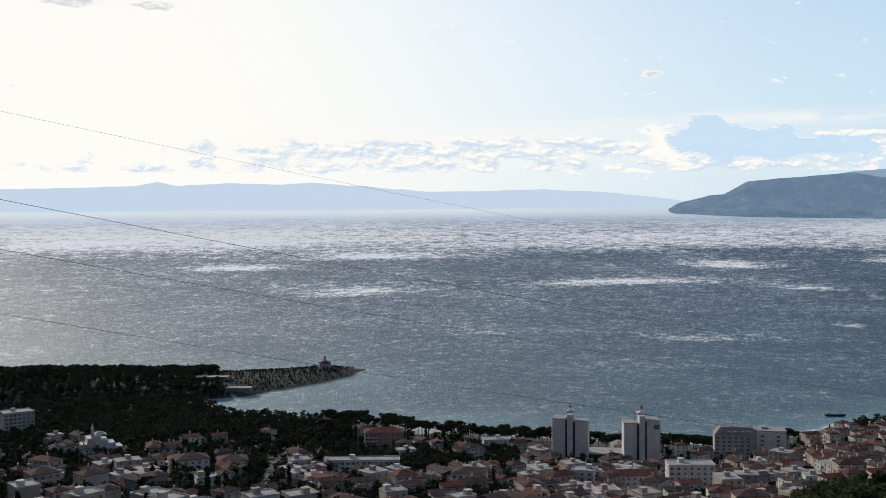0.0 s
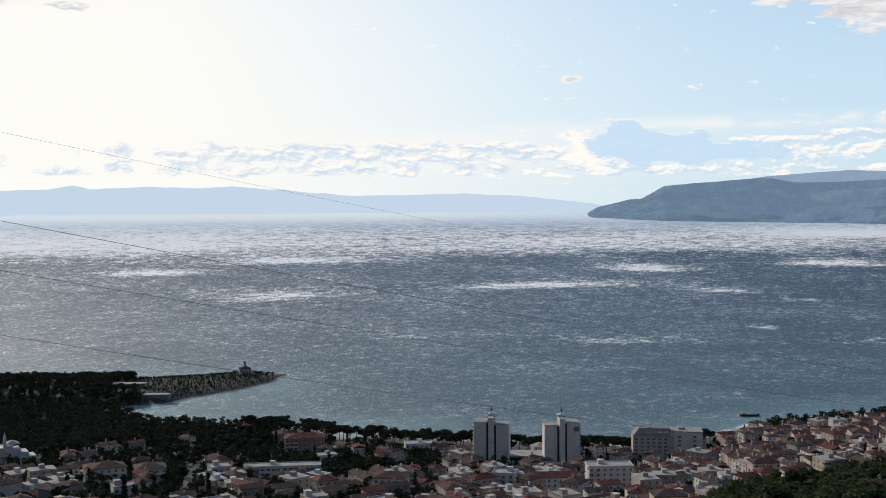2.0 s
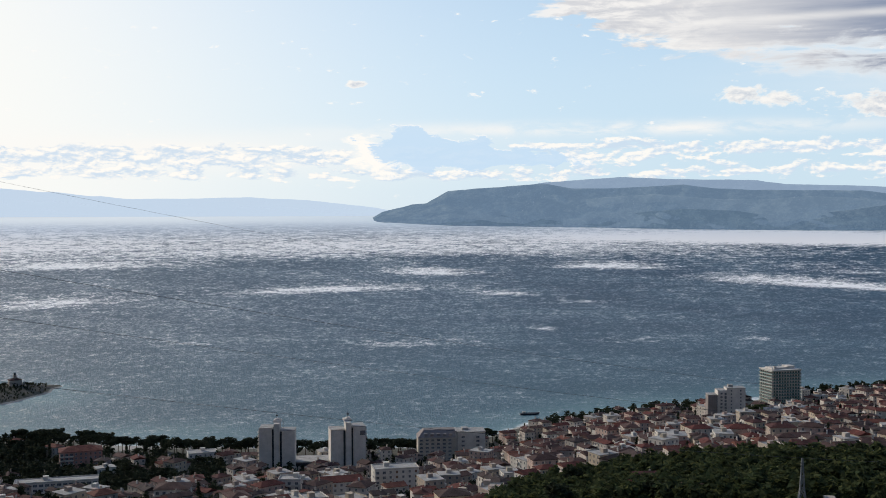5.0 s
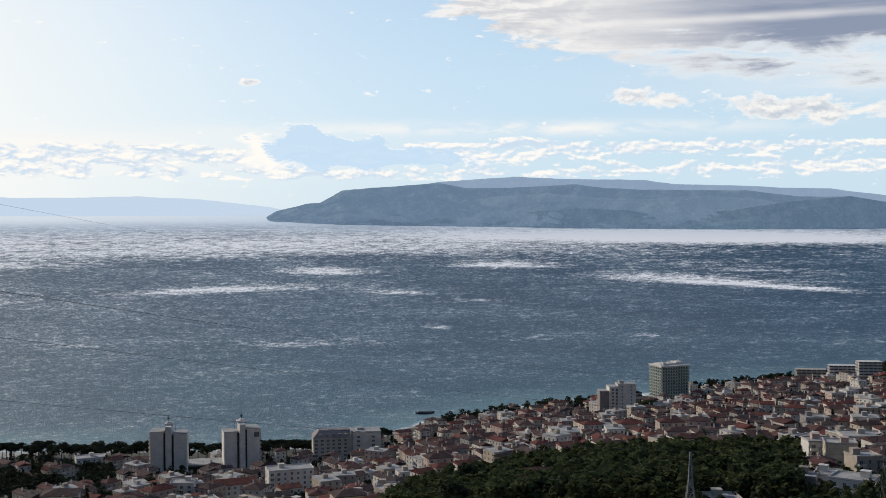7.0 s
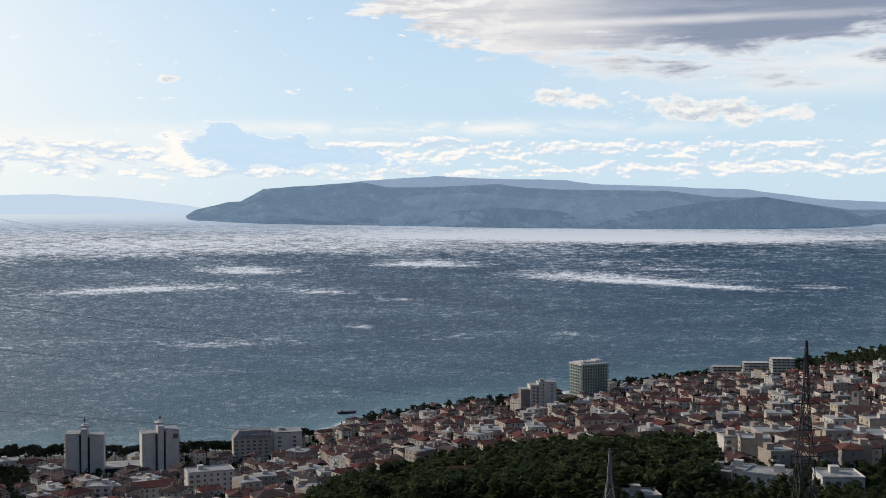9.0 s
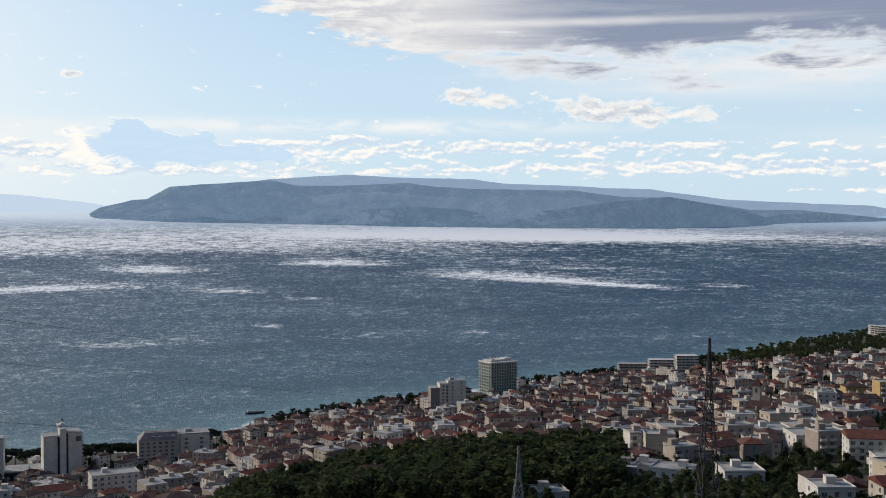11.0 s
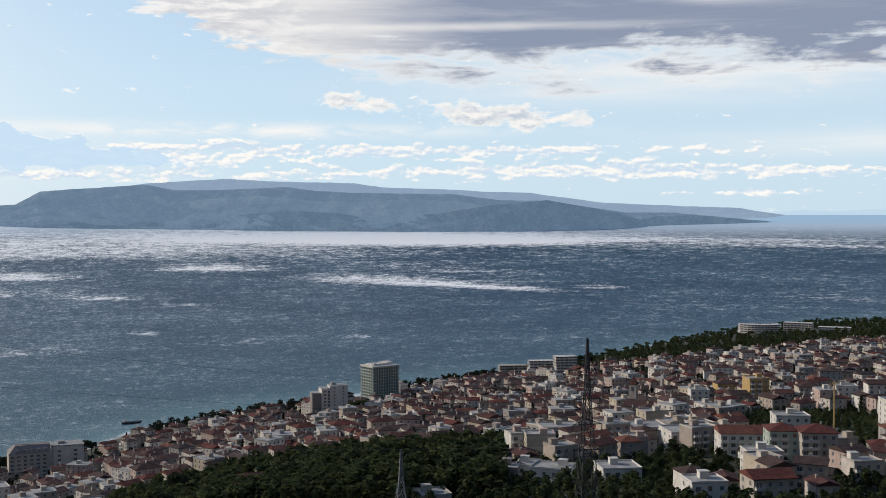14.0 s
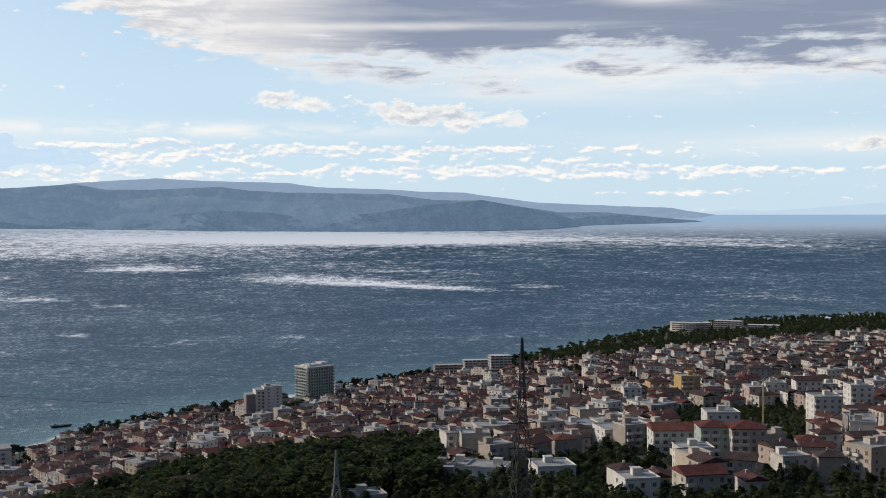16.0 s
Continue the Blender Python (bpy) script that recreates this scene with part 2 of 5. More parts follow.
# distance of the shore from the viewpoint by bearing (degrees to the right of +y)
SHORE = [(-28, 1330), (-13, 1300), (-10.8, 1140), (-5, 1085), (0, 1030), (4, 1000), (8, 985), (14, 985), (17, 1040), (19.2, 1115),
         (23.4, 1180), (26, 1230), (29, 1270), (32, 1340), (35, 1410), (38, 1480), (41, 1600), (45, 1850), (52, 2250), (60, 2500), (75, 2700)]
# height of the terrace 480 m out, by bearing
TERRACE = [(-28, 78), (-15, 74), (0, 70), (10, 70), (20, 78), (31, 94), (40, 99), (48, 102), (55, 104), (65, 110), (80, 120)]
NEAR = [(0, 203.2), (3, 203), (14, 196), (60, 172), (130, 148), (260, 122), (400, 108)]
# headland: spine as bearing, distance, half width, height
SPINE = [(-34, 1350, 150, 26), (-20, 1335, 125, 20), (-12, 1335, 95, 13), (-8, 1372, 62, 10), (-6, 1405, 40, 9), (-4.2, 1436, 9, 3)]


def at(bearing, r):
    a = math.radians(bearing)
    return r * math.sin(a), r * math.cos(a)


def headland(x, y):
    best = -60.0
    for (a, r, w, h), (a2, r2, w2, h2) in zip(SPINE, SPINE[1:]):
        x1, y1 = at(a, r)
        x2, y2 = at(a2, r2)
        dx, dy = x2 - x1, y2 - y1
        k = min(1, max(0, ((x - x1) * dx + (y - y1) * dy) / (dx * dx + dy * dy)))
        d = math.hypot(x - x1 - k * dx, y - y1 - k * dy) / (w + (w2 - w) * k)
        hh = h + (h2 - h) * k
        best = max(best, (hh + 1) * (1 - d * d) ** 0.7 - 1 if d < 1 else -1 - 9 * (d - 1))
    return best


def ground_z(x, y):
    r = math.hypot(x, y)
    b = math.degrees(math.atan2(x, y))
    side = min(1, max(0, (max(-b - 34, b - 74)) / 30))
    bb = min(75, max(-28, b))
    shore, terrace = interp(bb, SHORE), interp(bb, TERRACE)
    if r < 480:
        h = interp(r, NEAR + [(480, terrace)]) if r > 400 else interp(r, NEAR) + (interp(400, NEAR) - 108)
        h += (terrace - 104) * 0.7 * max(0, (r - 260) / 220) if r < 400 else (terrace - 104) * 0.7 * 140 / 220 * (480 - r) / 80
    elif r < shore:
        u = (r - 480) / (shore - 480)
        h = 1.5 + (terrace - 1.5) * (1 - u) ** (1.5 - 0.3 * min(1, max(0, (bb - 8) / 22)))
    else:
        h = 1.5 - 0.1 * (r - shore)
    if bb < 0:
        h = max(h, headland(x, y))
    if side:
        h = h * (1 - side) + side * (203 + 0.3 * r)
    return max(h, -25)


# ---- land and sea ----
def mesh_of(name, verts, faces, mats, index=None, smooth=False):
    me = bpy.data.meshes.new(name)
    me.from_pydata(verts, [], faces)
    for m in mats:
        me.materials.append(m)
    if index is not None:
        me.polygons.foreach_set("material_index", index)
    if smooth:
        me.polygons.foreach_set("use_smooth", [True] * len(me.polygons))
    me.update()
    return me


def grid_faces(rows, cols, ring=False):
    out = []
    for i in range(rows - 1):
        for j in range(cols if ring else cols - 1):
            k = (j + 1) % cols
            out.append((i * cols + j, i * cols + k, (i + 1) * cols + k, (i + 1) * cols + j))
    return out


def ground_material():
    m = bpy.data.materials.new("hillside")
    m.use_nodes = True
    n = Net(m.node_tree)
    geo = n.node("ShaderNodeNewGeometry")
    pos = geo.outputs["Position"]
    a = n.noise(pos, 0.035, 6.0, 0.65)
    b = n.noise(pos, 0.5, 5.0, 0.6)
    c = n.ramp(a, [(0.35, (0.035, 0.04, 0.024)), (0.47, (0.055, 0.052, 0.036)), (0.56, (0.09, 0.08, 0.065)), (0.66, (0.06, 0.056, 0.045))])
    c = n.mix(n.smooth(b, 0.35, 0.75, (0.0, 0.55)), c, (0.05, 0.06, 0.032))
    height = n.node("ShaderNodeSeparateXYZ")
    n.plug(height.inputs[0], pos)
    beach = n.smooth(n.math("ADD", height.outputs[2], n.math("MULTIPLY", b, 1.2)), 2.1, 1.3)
    c = n.mix(beach, c, (0.34, 0.32, 0.28))
    p = n.node("ShaderNodeBsdfPrincipled")
    n.plug(p.inputs["Base Color"], c)
    p.inputs["Roughness"].default_value = 0.95
    bump = n.node("ShaderNodeBump")
    bump.inputs["Strength"].default_value, bump.inputs["Distance"].default_value = 0.8, 1.0
    n.plug(bump.inputs["Height"], b)
    n.plug(p.inputs["Normal"], bump.outputs[0])
    n.plug(n.node("ShaderNodeOutputMaterial").inputs[0], p.outputs[0])
    return m


bearings = [-180 + 4 * i for i in range(35)] + [-40 + 0.5 * i for i in range(240)] + [80 + 4 * i for i in range(25)]
ranges = [0.0, 3, 8, 14, 30, 60, 95, 130, 180, 220, 260, 300, 340, 370] + [400 + 14 * i for i in range(100)] + [1800 + 60 * i for i in range(20)]
verts = []
for r in ranges:
    for b in bearings:
        x, y = at(b, r)
        verts.append((x, y, ground_z(x, y) + (noise.noise((x * 0.02, y * 0.02, 0)) * min(2.0, r * 0.004) if r > 20 else 0)))
ground = new("ground", mesh_of("ground", verts, grid_faces(len(ranges), len(bearings), True), [ground_material()], smooth=True))
tagged(ground, "stony hillside with scrub falling to the shore", "ground", kind="structure")

FLAT, RIM = 2100.0, 4900.0
DRAW = (RIM - FLAT) / FLAT


def true_range(r):
    """How far off the water at r stands for: past FLAT the open sea is drawn together towards its horizon."""
    return r if r <= FLAT else FLAT / (1 - (r - FLAT) / (RIM - FLAT)) ** DRAW


def sea_z(r):
    return 0.0 if r <= FLAT else EYE - EYE * r / true_range(r)


def sea_range(elevation):
    """The range at which the water lies that many degrees under the horizon."""
    far = EYE / math.tan(radians(-elevation))
    return far if far <= FLAT else FLAT + (RIM - FLAT) * (1 - (FLAT / far) ** (1 / DRAW))


# spray torn off by the gusts, and in the first row bands of glitter painted as foam: bearing, degrees under the
# horizon, half spans of both, strength, lean
SPRAY_GLITTER = [
    (34.0, 1.32, 9.0, 0.26, 1.25, 0.004), (27.0, 1.15, 9.0, 0.2, 0.55, 0.0), (14.0, 1.75, 17.0, 0.55, 0.6, 0.0), (-14.0, 1.7, 12.0, 0.75, 0.75, 0.0), (48.0, 1.25, 9.0, 0.12, 0.45, 0.0),
    (-10.2, 3.0, 2.7, 0.15, 1.1, -0.01), (-4.0, 4.25, 3.6, 0.22, 0.85, -0.05), (-3.0, 2.5, 4.4, 0.16, 0.8, 0.0), (8.6, 3.8, 5.6, 0.17, 0.9, -0.02), (14.0, 2.95, 2.3, 0.16, 1.0, 0.02),
    (17.6, 4.0, 1.5, 0.12, 0.75, 0.02), (12.2, 6.55, 3.0, 0.14, 0.55, 0.0), (2.0, 6.3, 1.2, 0.1, 0.4, 0.0), (22.8, 2.65, 2.8, 0.16, 0.95, 0.0), (31.5, 3.35, 4.6, 0.2, 1.0, 0.035),
    (37.0, 3.68, 3.6, 0.1, 0.85, 0.05), (34.0, 2.75, 4.0, 0.25, 0.4, 0.05), (42.0, 3.6, 1.3, 0.1, 0.85, 0.01), (21.5, 4.4, 2.0, 0.08, 0.55, 0.0), (19.6, 5.75, 0.9, 0.08, 0.75, 0.0),
    (30.0, 6.05, 0.7, 0.07, 0.6, 0.0), (52.0, 1.5, 6.0, 0.1, 0.6, 0.01), (53.0, 4.0, 2.6, 0.1, 0.4, 0.02), (24.0, 6.3, 2.4, 0.1, 0.35, 0.0)]


def sea_material():
    m = bpy.data.materials.new("sea_water")
    m.use_nodes = True
    n = Net(m.node_tree)
    uv = n.node("ShaderNodeUVMap").outputs[0]          # kilometres
    cut = n.node("ShaderNodeSeparateXYZ")
    n.plug(cut.inputs[0], uv)
    far = n.math("SQRT", n.math("ADD", n.math("MULTIPLY", cut.outputs[0], cut.outputs[0]), n.math("MULTIPLY", cut.outputs[1], cut.outputs[1])))
    turn = n.math("MULTIPLY", n.math("ARCTAN2", cut.outputs[0], cut.outputs[1]), 57.2958)
    drop = n.math("MULTIPLY", n.math("ARCTANGENT", n.math("DIVIDE", EYE / 1000, far)), 57.2958)
    # wind rows grow wider with distance
    band = n.math("ADD", n.math("MULTIPLY", drop, 6.0), n.math("MULTIPLY", n.math("LOGARITHM", drop, 2.71828), 11.0))
    rows = n.noise(n.xyz(n.math("MULTIPLY", turn, 1.3), n.math("ADD", band, n.math("MULTIPLY", turn, 0.12)), 0.0), 1.15, 5.0, 0.66, 0.35)
    fine = n.noise(n.xyz(n.math("MULTIPLY", turn, 6.5), n.math("ADD", n.math("MULTIPLY", band, 2.3), n.math("MULTIPLY", turn, 0.9)), 5.0), 1.3, 4.0, 0.68, 0.3)
    gust = n.noise(n.xyz(n.math("MULTIPLY", turn, 0.16), n.math("MULTIPLY", band, 0.22), 2.0), 1.0, 4.0, 0.55, 0.4)
    cover = None
    for b, e, db, de, strength, lean in SPRAY_GLITTER:
        u = n.math("DIVIDE", n.math("SUBTRACT", turn, b), db)
        d = n.math("ADD", n.math("SUBTRACT", drop, e), n.math("MULTIPLY", n.math("SUBTRACT", turn, b), -lean))
        v = n.math("MAXIMUM", n.math("DIVIDE", d, de * 0.8), n.math("DIVIDE", d, -de * 1.7))
        q = n.math("ADD", n.math("MULTIPLY", u, u), n.math("MULTIPLY", v, v))
        q = n.math("MULTIPLY", n.math("EXPONENT", n.math("MULTIPLY", q, -1.0)), strength)
        cover = q if cover is None else n.math("ADD", cover, q)
    ragged = n.math("ADD", n.math("MULTIPLY", n.math("SUBTRACT", rows, 0.5), 2.0), n.math("MULTIPLY", n.math("SUBTRACT", fine, 0.5), 1.3))
    # far glitter painted as white on the water, stronger towards the sun
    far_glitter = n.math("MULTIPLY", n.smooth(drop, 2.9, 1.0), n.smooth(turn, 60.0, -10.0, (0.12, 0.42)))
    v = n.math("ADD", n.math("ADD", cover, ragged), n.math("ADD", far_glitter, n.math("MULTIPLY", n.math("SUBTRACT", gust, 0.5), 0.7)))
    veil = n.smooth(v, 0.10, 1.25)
    crest = n.math("ADD", n.math("MULTIPLY", rows, 0.35), n.math("MULTIPLY", fine, 0.65))
    crest = n.math("ADD", crest, n.math("MULTIPLY", n.math("SUBTRACT", gust, 0.5), 0.16))
    # white caps, whitened more on the sun side to paint in glints
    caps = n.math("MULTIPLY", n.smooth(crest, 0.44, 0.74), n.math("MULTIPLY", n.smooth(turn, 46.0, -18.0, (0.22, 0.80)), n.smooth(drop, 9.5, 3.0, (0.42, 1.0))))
    foam_glitter = n.math("MINIMUM", n.math("ADD", veil, caps), 1.0)
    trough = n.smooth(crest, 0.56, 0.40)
    deep = n.mix(n.smooth(gust, 0.35, 0.65), (0.022, 0.070, 0.118), (0.042, 0.108, 0.155))
    # sun-side sheen put in as paler water
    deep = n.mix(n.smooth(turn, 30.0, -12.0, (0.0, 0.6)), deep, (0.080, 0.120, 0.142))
    # shade of the wave troughs, put into the water colour
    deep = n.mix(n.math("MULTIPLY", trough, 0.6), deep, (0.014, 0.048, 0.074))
    # pale shallows along the beach
    shallows = n.node("ShaderNodeAttribute")
    shallows.attribute_name = "shallow"
    shore = shallows.outputs["Fac"]
    deep = n.mix(n.smooth(drop, 4.5, 10.0, (0.0, 0.6)), deep, (0.056, 0.130, 0.160))
    deep = n.mix(n.math("MULTIPLY", shore, n.smooth(n.noise(uv, 7.0, 4.0, 0.6), 0.25, 0.7, (0.35, 1.0))), deep, (0.14, 0.26, 0.275))
    surf = n.math("MULTIPLY", n.smooth(shore, 0.86, 0.98), n.smooth(n.noise(uv, 24.0, 4.0, 0.7), 0.42, 0.62, (0.1, 0.9)))
    c = n.mix(n.math("MAXIMUM", foam_glitter, surf), deep, (0.985, 0.96, 0.92))
    # horizon haze put into the base colour, paler with distance
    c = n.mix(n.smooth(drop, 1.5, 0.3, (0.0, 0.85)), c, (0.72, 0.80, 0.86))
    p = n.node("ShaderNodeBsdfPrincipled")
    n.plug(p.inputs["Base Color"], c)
    n.plug(p.inputs["Roughness"], n.smooth(foam_glitter, 0.0, 0.6, (0.55, 0.8)))
    p.inputs["IOR"].default_value = 1.33
    n.plug(p.inputs["Specular IOR Level"], n.smooth(far, 3.0, 8.0, (0.5, 0.1)))
    bump = n.node("ShaderNodeBump")
    n.plug(bump.inputs["Strength"], n.smooth(far, 2.5, 7.0, (1.0, 0.0)))
    n.plug(bump.inputs["Distance"], n.smooth(far, 0.8, 9.0, (3.0, 0.9)))
    n.plug(bump.inputs["Height"], crest)
    n.plug(bump.inputs["Normal"], n.xyz(0.0, 0.0, 1.0))
    n.plug(p.inputs["Normal"], bump.outputs[0])
    # haze of the bright air, painted over the farthest water as emission, as over the islands
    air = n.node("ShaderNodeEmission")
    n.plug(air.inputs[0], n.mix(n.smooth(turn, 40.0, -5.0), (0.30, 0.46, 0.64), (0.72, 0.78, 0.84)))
    haze_mix = n.node("ShaderNodeMixShader")
    n.plug(haze_mix.inputs[0], n.smooth(drop, 0.75, 0.18, (0.0, 0.85)))
    n.plug(haze_mix.inputs[1], p.outputs[0])
    n.plug(haze_mix.inputs[2], air.outputs[0])
    n.plug(n.node("ShaderNodeOutputMaterial").inputs[0], haze_mix.outputs[0])
    return m


sea_b = [-110 + 1.0 * i for i in range(241)]
sea_r = [600 + 30 * i for i in range(51)] + [FLAT + (RIM - FLAT) * (1 - (1 - i / 90) ** 1.5) for i in range(1, 91)]
sea_r[-1] = 4899.0
verts = [(*at(b, r), sea_z(r)) for r in sea_r for b in sea_b]
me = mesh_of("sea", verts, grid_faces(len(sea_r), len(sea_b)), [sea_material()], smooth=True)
layer = me.uv_layers.new(name="UVMap")
spread = [(x * true_range(math.hypot(x, y)) / math.hypot(x, y) / 1000, y * true_range(math.hypot(x, y)) / math.hypot(x, y) / 1000) for x, y, z in verts]
layer.data.foreach_set("uv", [c for loop in me.loops for c in spread[loop.vertex_index]])
shallow = me.attributes.new("shallow", "FLOAT", "POINT")
shallow.data.foreach_set("value", [min(1, max(0, (ground_z(x, y) + 16) / 16)) if math.hypot(x, y) < 2500 else 0.0 for x, y, z in verts])
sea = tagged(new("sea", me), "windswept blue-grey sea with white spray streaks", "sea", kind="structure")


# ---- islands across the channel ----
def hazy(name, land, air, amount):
    """Wooded land seen through kilometres of bright air: the haze is painted on as emission."""
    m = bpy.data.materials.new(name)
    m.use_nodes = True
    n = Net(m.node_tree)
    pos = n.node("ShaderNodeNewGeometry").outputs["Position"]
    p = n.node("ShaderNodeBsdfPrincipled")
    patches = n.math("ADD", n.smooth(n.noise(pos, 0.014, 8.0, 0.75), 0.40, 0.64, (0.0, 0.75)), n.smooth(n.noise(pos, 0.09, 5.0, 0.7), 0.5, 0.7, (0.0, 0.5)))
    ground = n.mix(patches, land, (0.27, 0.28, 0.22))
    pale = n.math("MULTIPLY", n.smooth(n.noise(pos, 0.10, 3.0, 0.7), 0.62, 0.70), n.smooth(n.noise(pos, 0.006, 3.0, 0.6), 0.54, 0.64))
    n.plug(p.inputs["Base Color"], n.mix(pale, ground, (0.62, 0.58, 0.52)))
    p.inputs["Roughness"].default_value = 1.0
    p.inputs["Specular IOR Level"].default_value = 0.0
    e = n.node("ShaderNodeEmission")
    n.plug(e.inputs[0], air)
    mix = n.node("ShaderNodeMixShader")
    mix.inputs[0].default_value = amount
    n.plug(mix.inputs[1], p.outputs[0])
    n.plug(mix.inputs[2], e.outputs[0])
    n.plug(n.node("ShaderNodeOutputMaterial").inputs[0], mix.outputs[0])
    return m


def ridge(name, crest, foot, mat, push=0.0, seed=0.0, rough=0.05, deep=60.0):
    """A hill range with its foot in the water; crest and foot give degrees above the horizon by bearing."""
    b0, b1 = crest[0][0], crest[-1][0]
    cols = max(30, int((b1 - b0) * 12))
    steps = 22
    verts = []
    for i in range(steps + 5):
        for j in range(cols + 1):
            b = b0 + (b1 - b0) * j / cols
            low = interp(b, foot)
            high = max(interp(b, crest) + rough * (noise.fractal((b * 0.9, seed, 0), 1.0, 2.0, 4)), low + 0.01)
            r = min(sea_range(low) + push, 4880)
            u = min(1, i / steps)
            gully = 2.0 * noise.fractal((b * 0.55 + u * 1.1, u * 2.6 - b * 0.12, seed + 5), 1.0, 2.0, 5)
            e = low - 0.06 + (high - low + 0.06) * (u ** 0.8) * (1 + 0.35 * gully * (1 - u) * min(1, u * 4))
            d = r + deep * u + 0.8 * deep * gully * (1 - u) * u
            z = EYE + d * math.tan(radians(e))
            if i > steps:
                d += 10 * (i - steps)
                z -= 14 * (i - steps)
            verts.append((*at(b, min(d, 4930)), z))
    return new(name, mesh_of(name, verts, grid_faces(steps + 5, cols + 1), [mat], smooth=True))


FOOT = [(10.7, -0.42), (14.9, -0.62), (18.5, -0.66), (26.4, -0.80), (31.9, -0.85), (37.3, -0.84), (42.4, -0.72), (44.9, -0.55), (50.5, -0.40), (52.1, -0.24)]
island = new("island")
tagged(island, "long wooded island veiled in blue haze", "island")
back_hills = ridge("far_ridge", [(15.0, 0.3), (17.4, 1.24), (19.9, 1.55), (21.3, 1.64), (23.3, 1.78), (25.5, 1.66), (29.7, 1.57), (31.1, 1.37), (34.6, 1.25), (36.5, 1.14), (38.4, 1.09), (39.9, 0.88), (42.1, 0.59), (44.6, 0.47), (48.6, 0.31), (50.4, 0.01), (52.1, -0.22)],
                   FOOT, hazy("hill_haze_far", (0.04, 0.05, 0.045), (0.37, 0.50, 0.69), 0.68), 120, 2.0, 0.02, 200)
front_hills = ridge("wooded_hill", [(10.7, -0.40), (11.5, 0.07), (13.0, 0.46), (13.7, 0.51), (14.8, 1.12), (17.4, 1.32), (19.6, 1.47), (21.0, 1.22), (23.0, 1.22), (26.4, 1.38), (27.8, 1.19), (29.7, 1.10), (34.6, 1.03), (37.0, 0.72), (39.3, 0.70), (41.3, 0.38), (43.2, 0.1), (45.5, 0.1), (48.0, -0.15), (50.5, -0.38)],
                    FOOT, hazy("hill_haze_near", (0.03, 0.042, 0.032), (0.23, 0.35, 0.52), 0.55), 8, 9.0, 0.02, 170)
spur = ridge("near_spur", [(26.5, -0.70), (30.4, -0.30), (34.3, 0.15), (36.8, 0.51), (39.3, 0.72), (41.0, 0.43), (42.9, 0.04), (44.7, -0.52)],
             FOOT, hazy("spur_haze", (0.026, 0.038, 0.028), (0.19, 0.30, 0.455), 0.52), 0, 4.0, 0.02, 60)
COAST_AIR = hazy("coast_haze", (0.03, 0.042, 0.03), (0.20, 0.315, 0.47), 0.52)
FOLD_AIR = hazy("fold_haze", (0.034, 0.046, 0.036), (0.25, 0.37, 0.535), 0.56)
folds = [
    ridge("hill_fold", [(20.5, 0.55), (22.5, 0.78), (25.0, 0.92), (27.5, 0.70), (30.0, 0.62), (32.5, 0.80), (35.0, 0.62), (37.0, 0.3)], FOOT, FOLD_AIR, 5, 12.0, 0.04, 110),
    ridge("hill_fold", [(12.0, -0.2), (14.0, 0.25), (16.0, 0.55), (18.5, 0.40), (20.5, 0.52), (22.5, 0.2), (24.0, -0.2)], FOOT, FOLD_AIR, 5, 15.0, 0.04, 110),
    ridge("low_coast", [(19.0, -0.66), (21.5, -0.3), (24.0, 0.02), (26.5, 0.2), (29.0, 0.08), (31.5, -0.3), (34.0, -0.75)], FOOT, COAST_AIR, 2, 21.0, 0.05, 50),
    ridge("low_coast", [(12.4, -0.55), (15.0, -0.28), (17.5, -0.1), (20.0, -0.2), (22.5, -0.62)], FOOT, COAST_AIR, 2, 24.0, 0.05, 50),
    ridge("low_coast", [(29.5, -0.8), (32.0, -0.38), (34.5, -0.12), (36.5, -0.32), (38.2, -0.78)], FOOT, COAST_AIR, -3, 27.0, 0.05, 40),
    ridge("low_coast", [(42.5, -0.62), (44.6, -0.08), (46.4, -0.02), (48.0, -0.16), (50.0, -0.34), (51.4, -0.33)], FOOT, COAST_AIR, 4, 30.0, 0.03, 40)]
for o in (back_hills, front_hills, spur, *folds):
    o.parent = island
DISTANT_FOOT = [(-60, -0.12), (60, -0.12)]
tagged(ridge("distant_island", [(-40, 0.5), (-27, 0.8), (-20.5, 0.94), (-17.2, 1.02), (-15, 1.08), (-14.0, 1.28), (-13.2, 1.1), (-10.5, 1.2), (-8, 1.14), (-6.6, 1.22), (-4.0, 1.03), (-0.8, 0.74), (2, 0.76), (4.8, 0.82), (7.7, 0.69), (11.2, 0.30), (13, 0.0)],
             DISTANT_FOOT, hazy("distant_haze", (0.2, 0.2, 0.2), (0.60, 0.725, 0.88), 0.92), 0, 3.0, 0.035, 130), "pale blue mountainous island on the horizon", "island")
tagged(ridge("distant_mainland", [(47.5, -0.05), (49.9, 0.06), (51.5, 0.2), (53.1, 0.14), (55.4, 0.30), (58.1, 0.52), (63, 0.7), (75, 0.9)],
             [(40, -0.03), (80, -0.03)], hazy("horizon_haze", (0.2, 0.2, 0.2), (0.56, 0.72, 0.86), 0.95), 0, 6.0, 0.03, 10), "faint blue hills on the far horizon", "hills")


# ---- pieces of buildings ----
def part(name, me, parent, label="", m=None):
    ob = new(name, me)
    ob.parent = parent
    if m is not None:
        ob.matrix_basis = m
    return tagged(ob, label) if label else ob


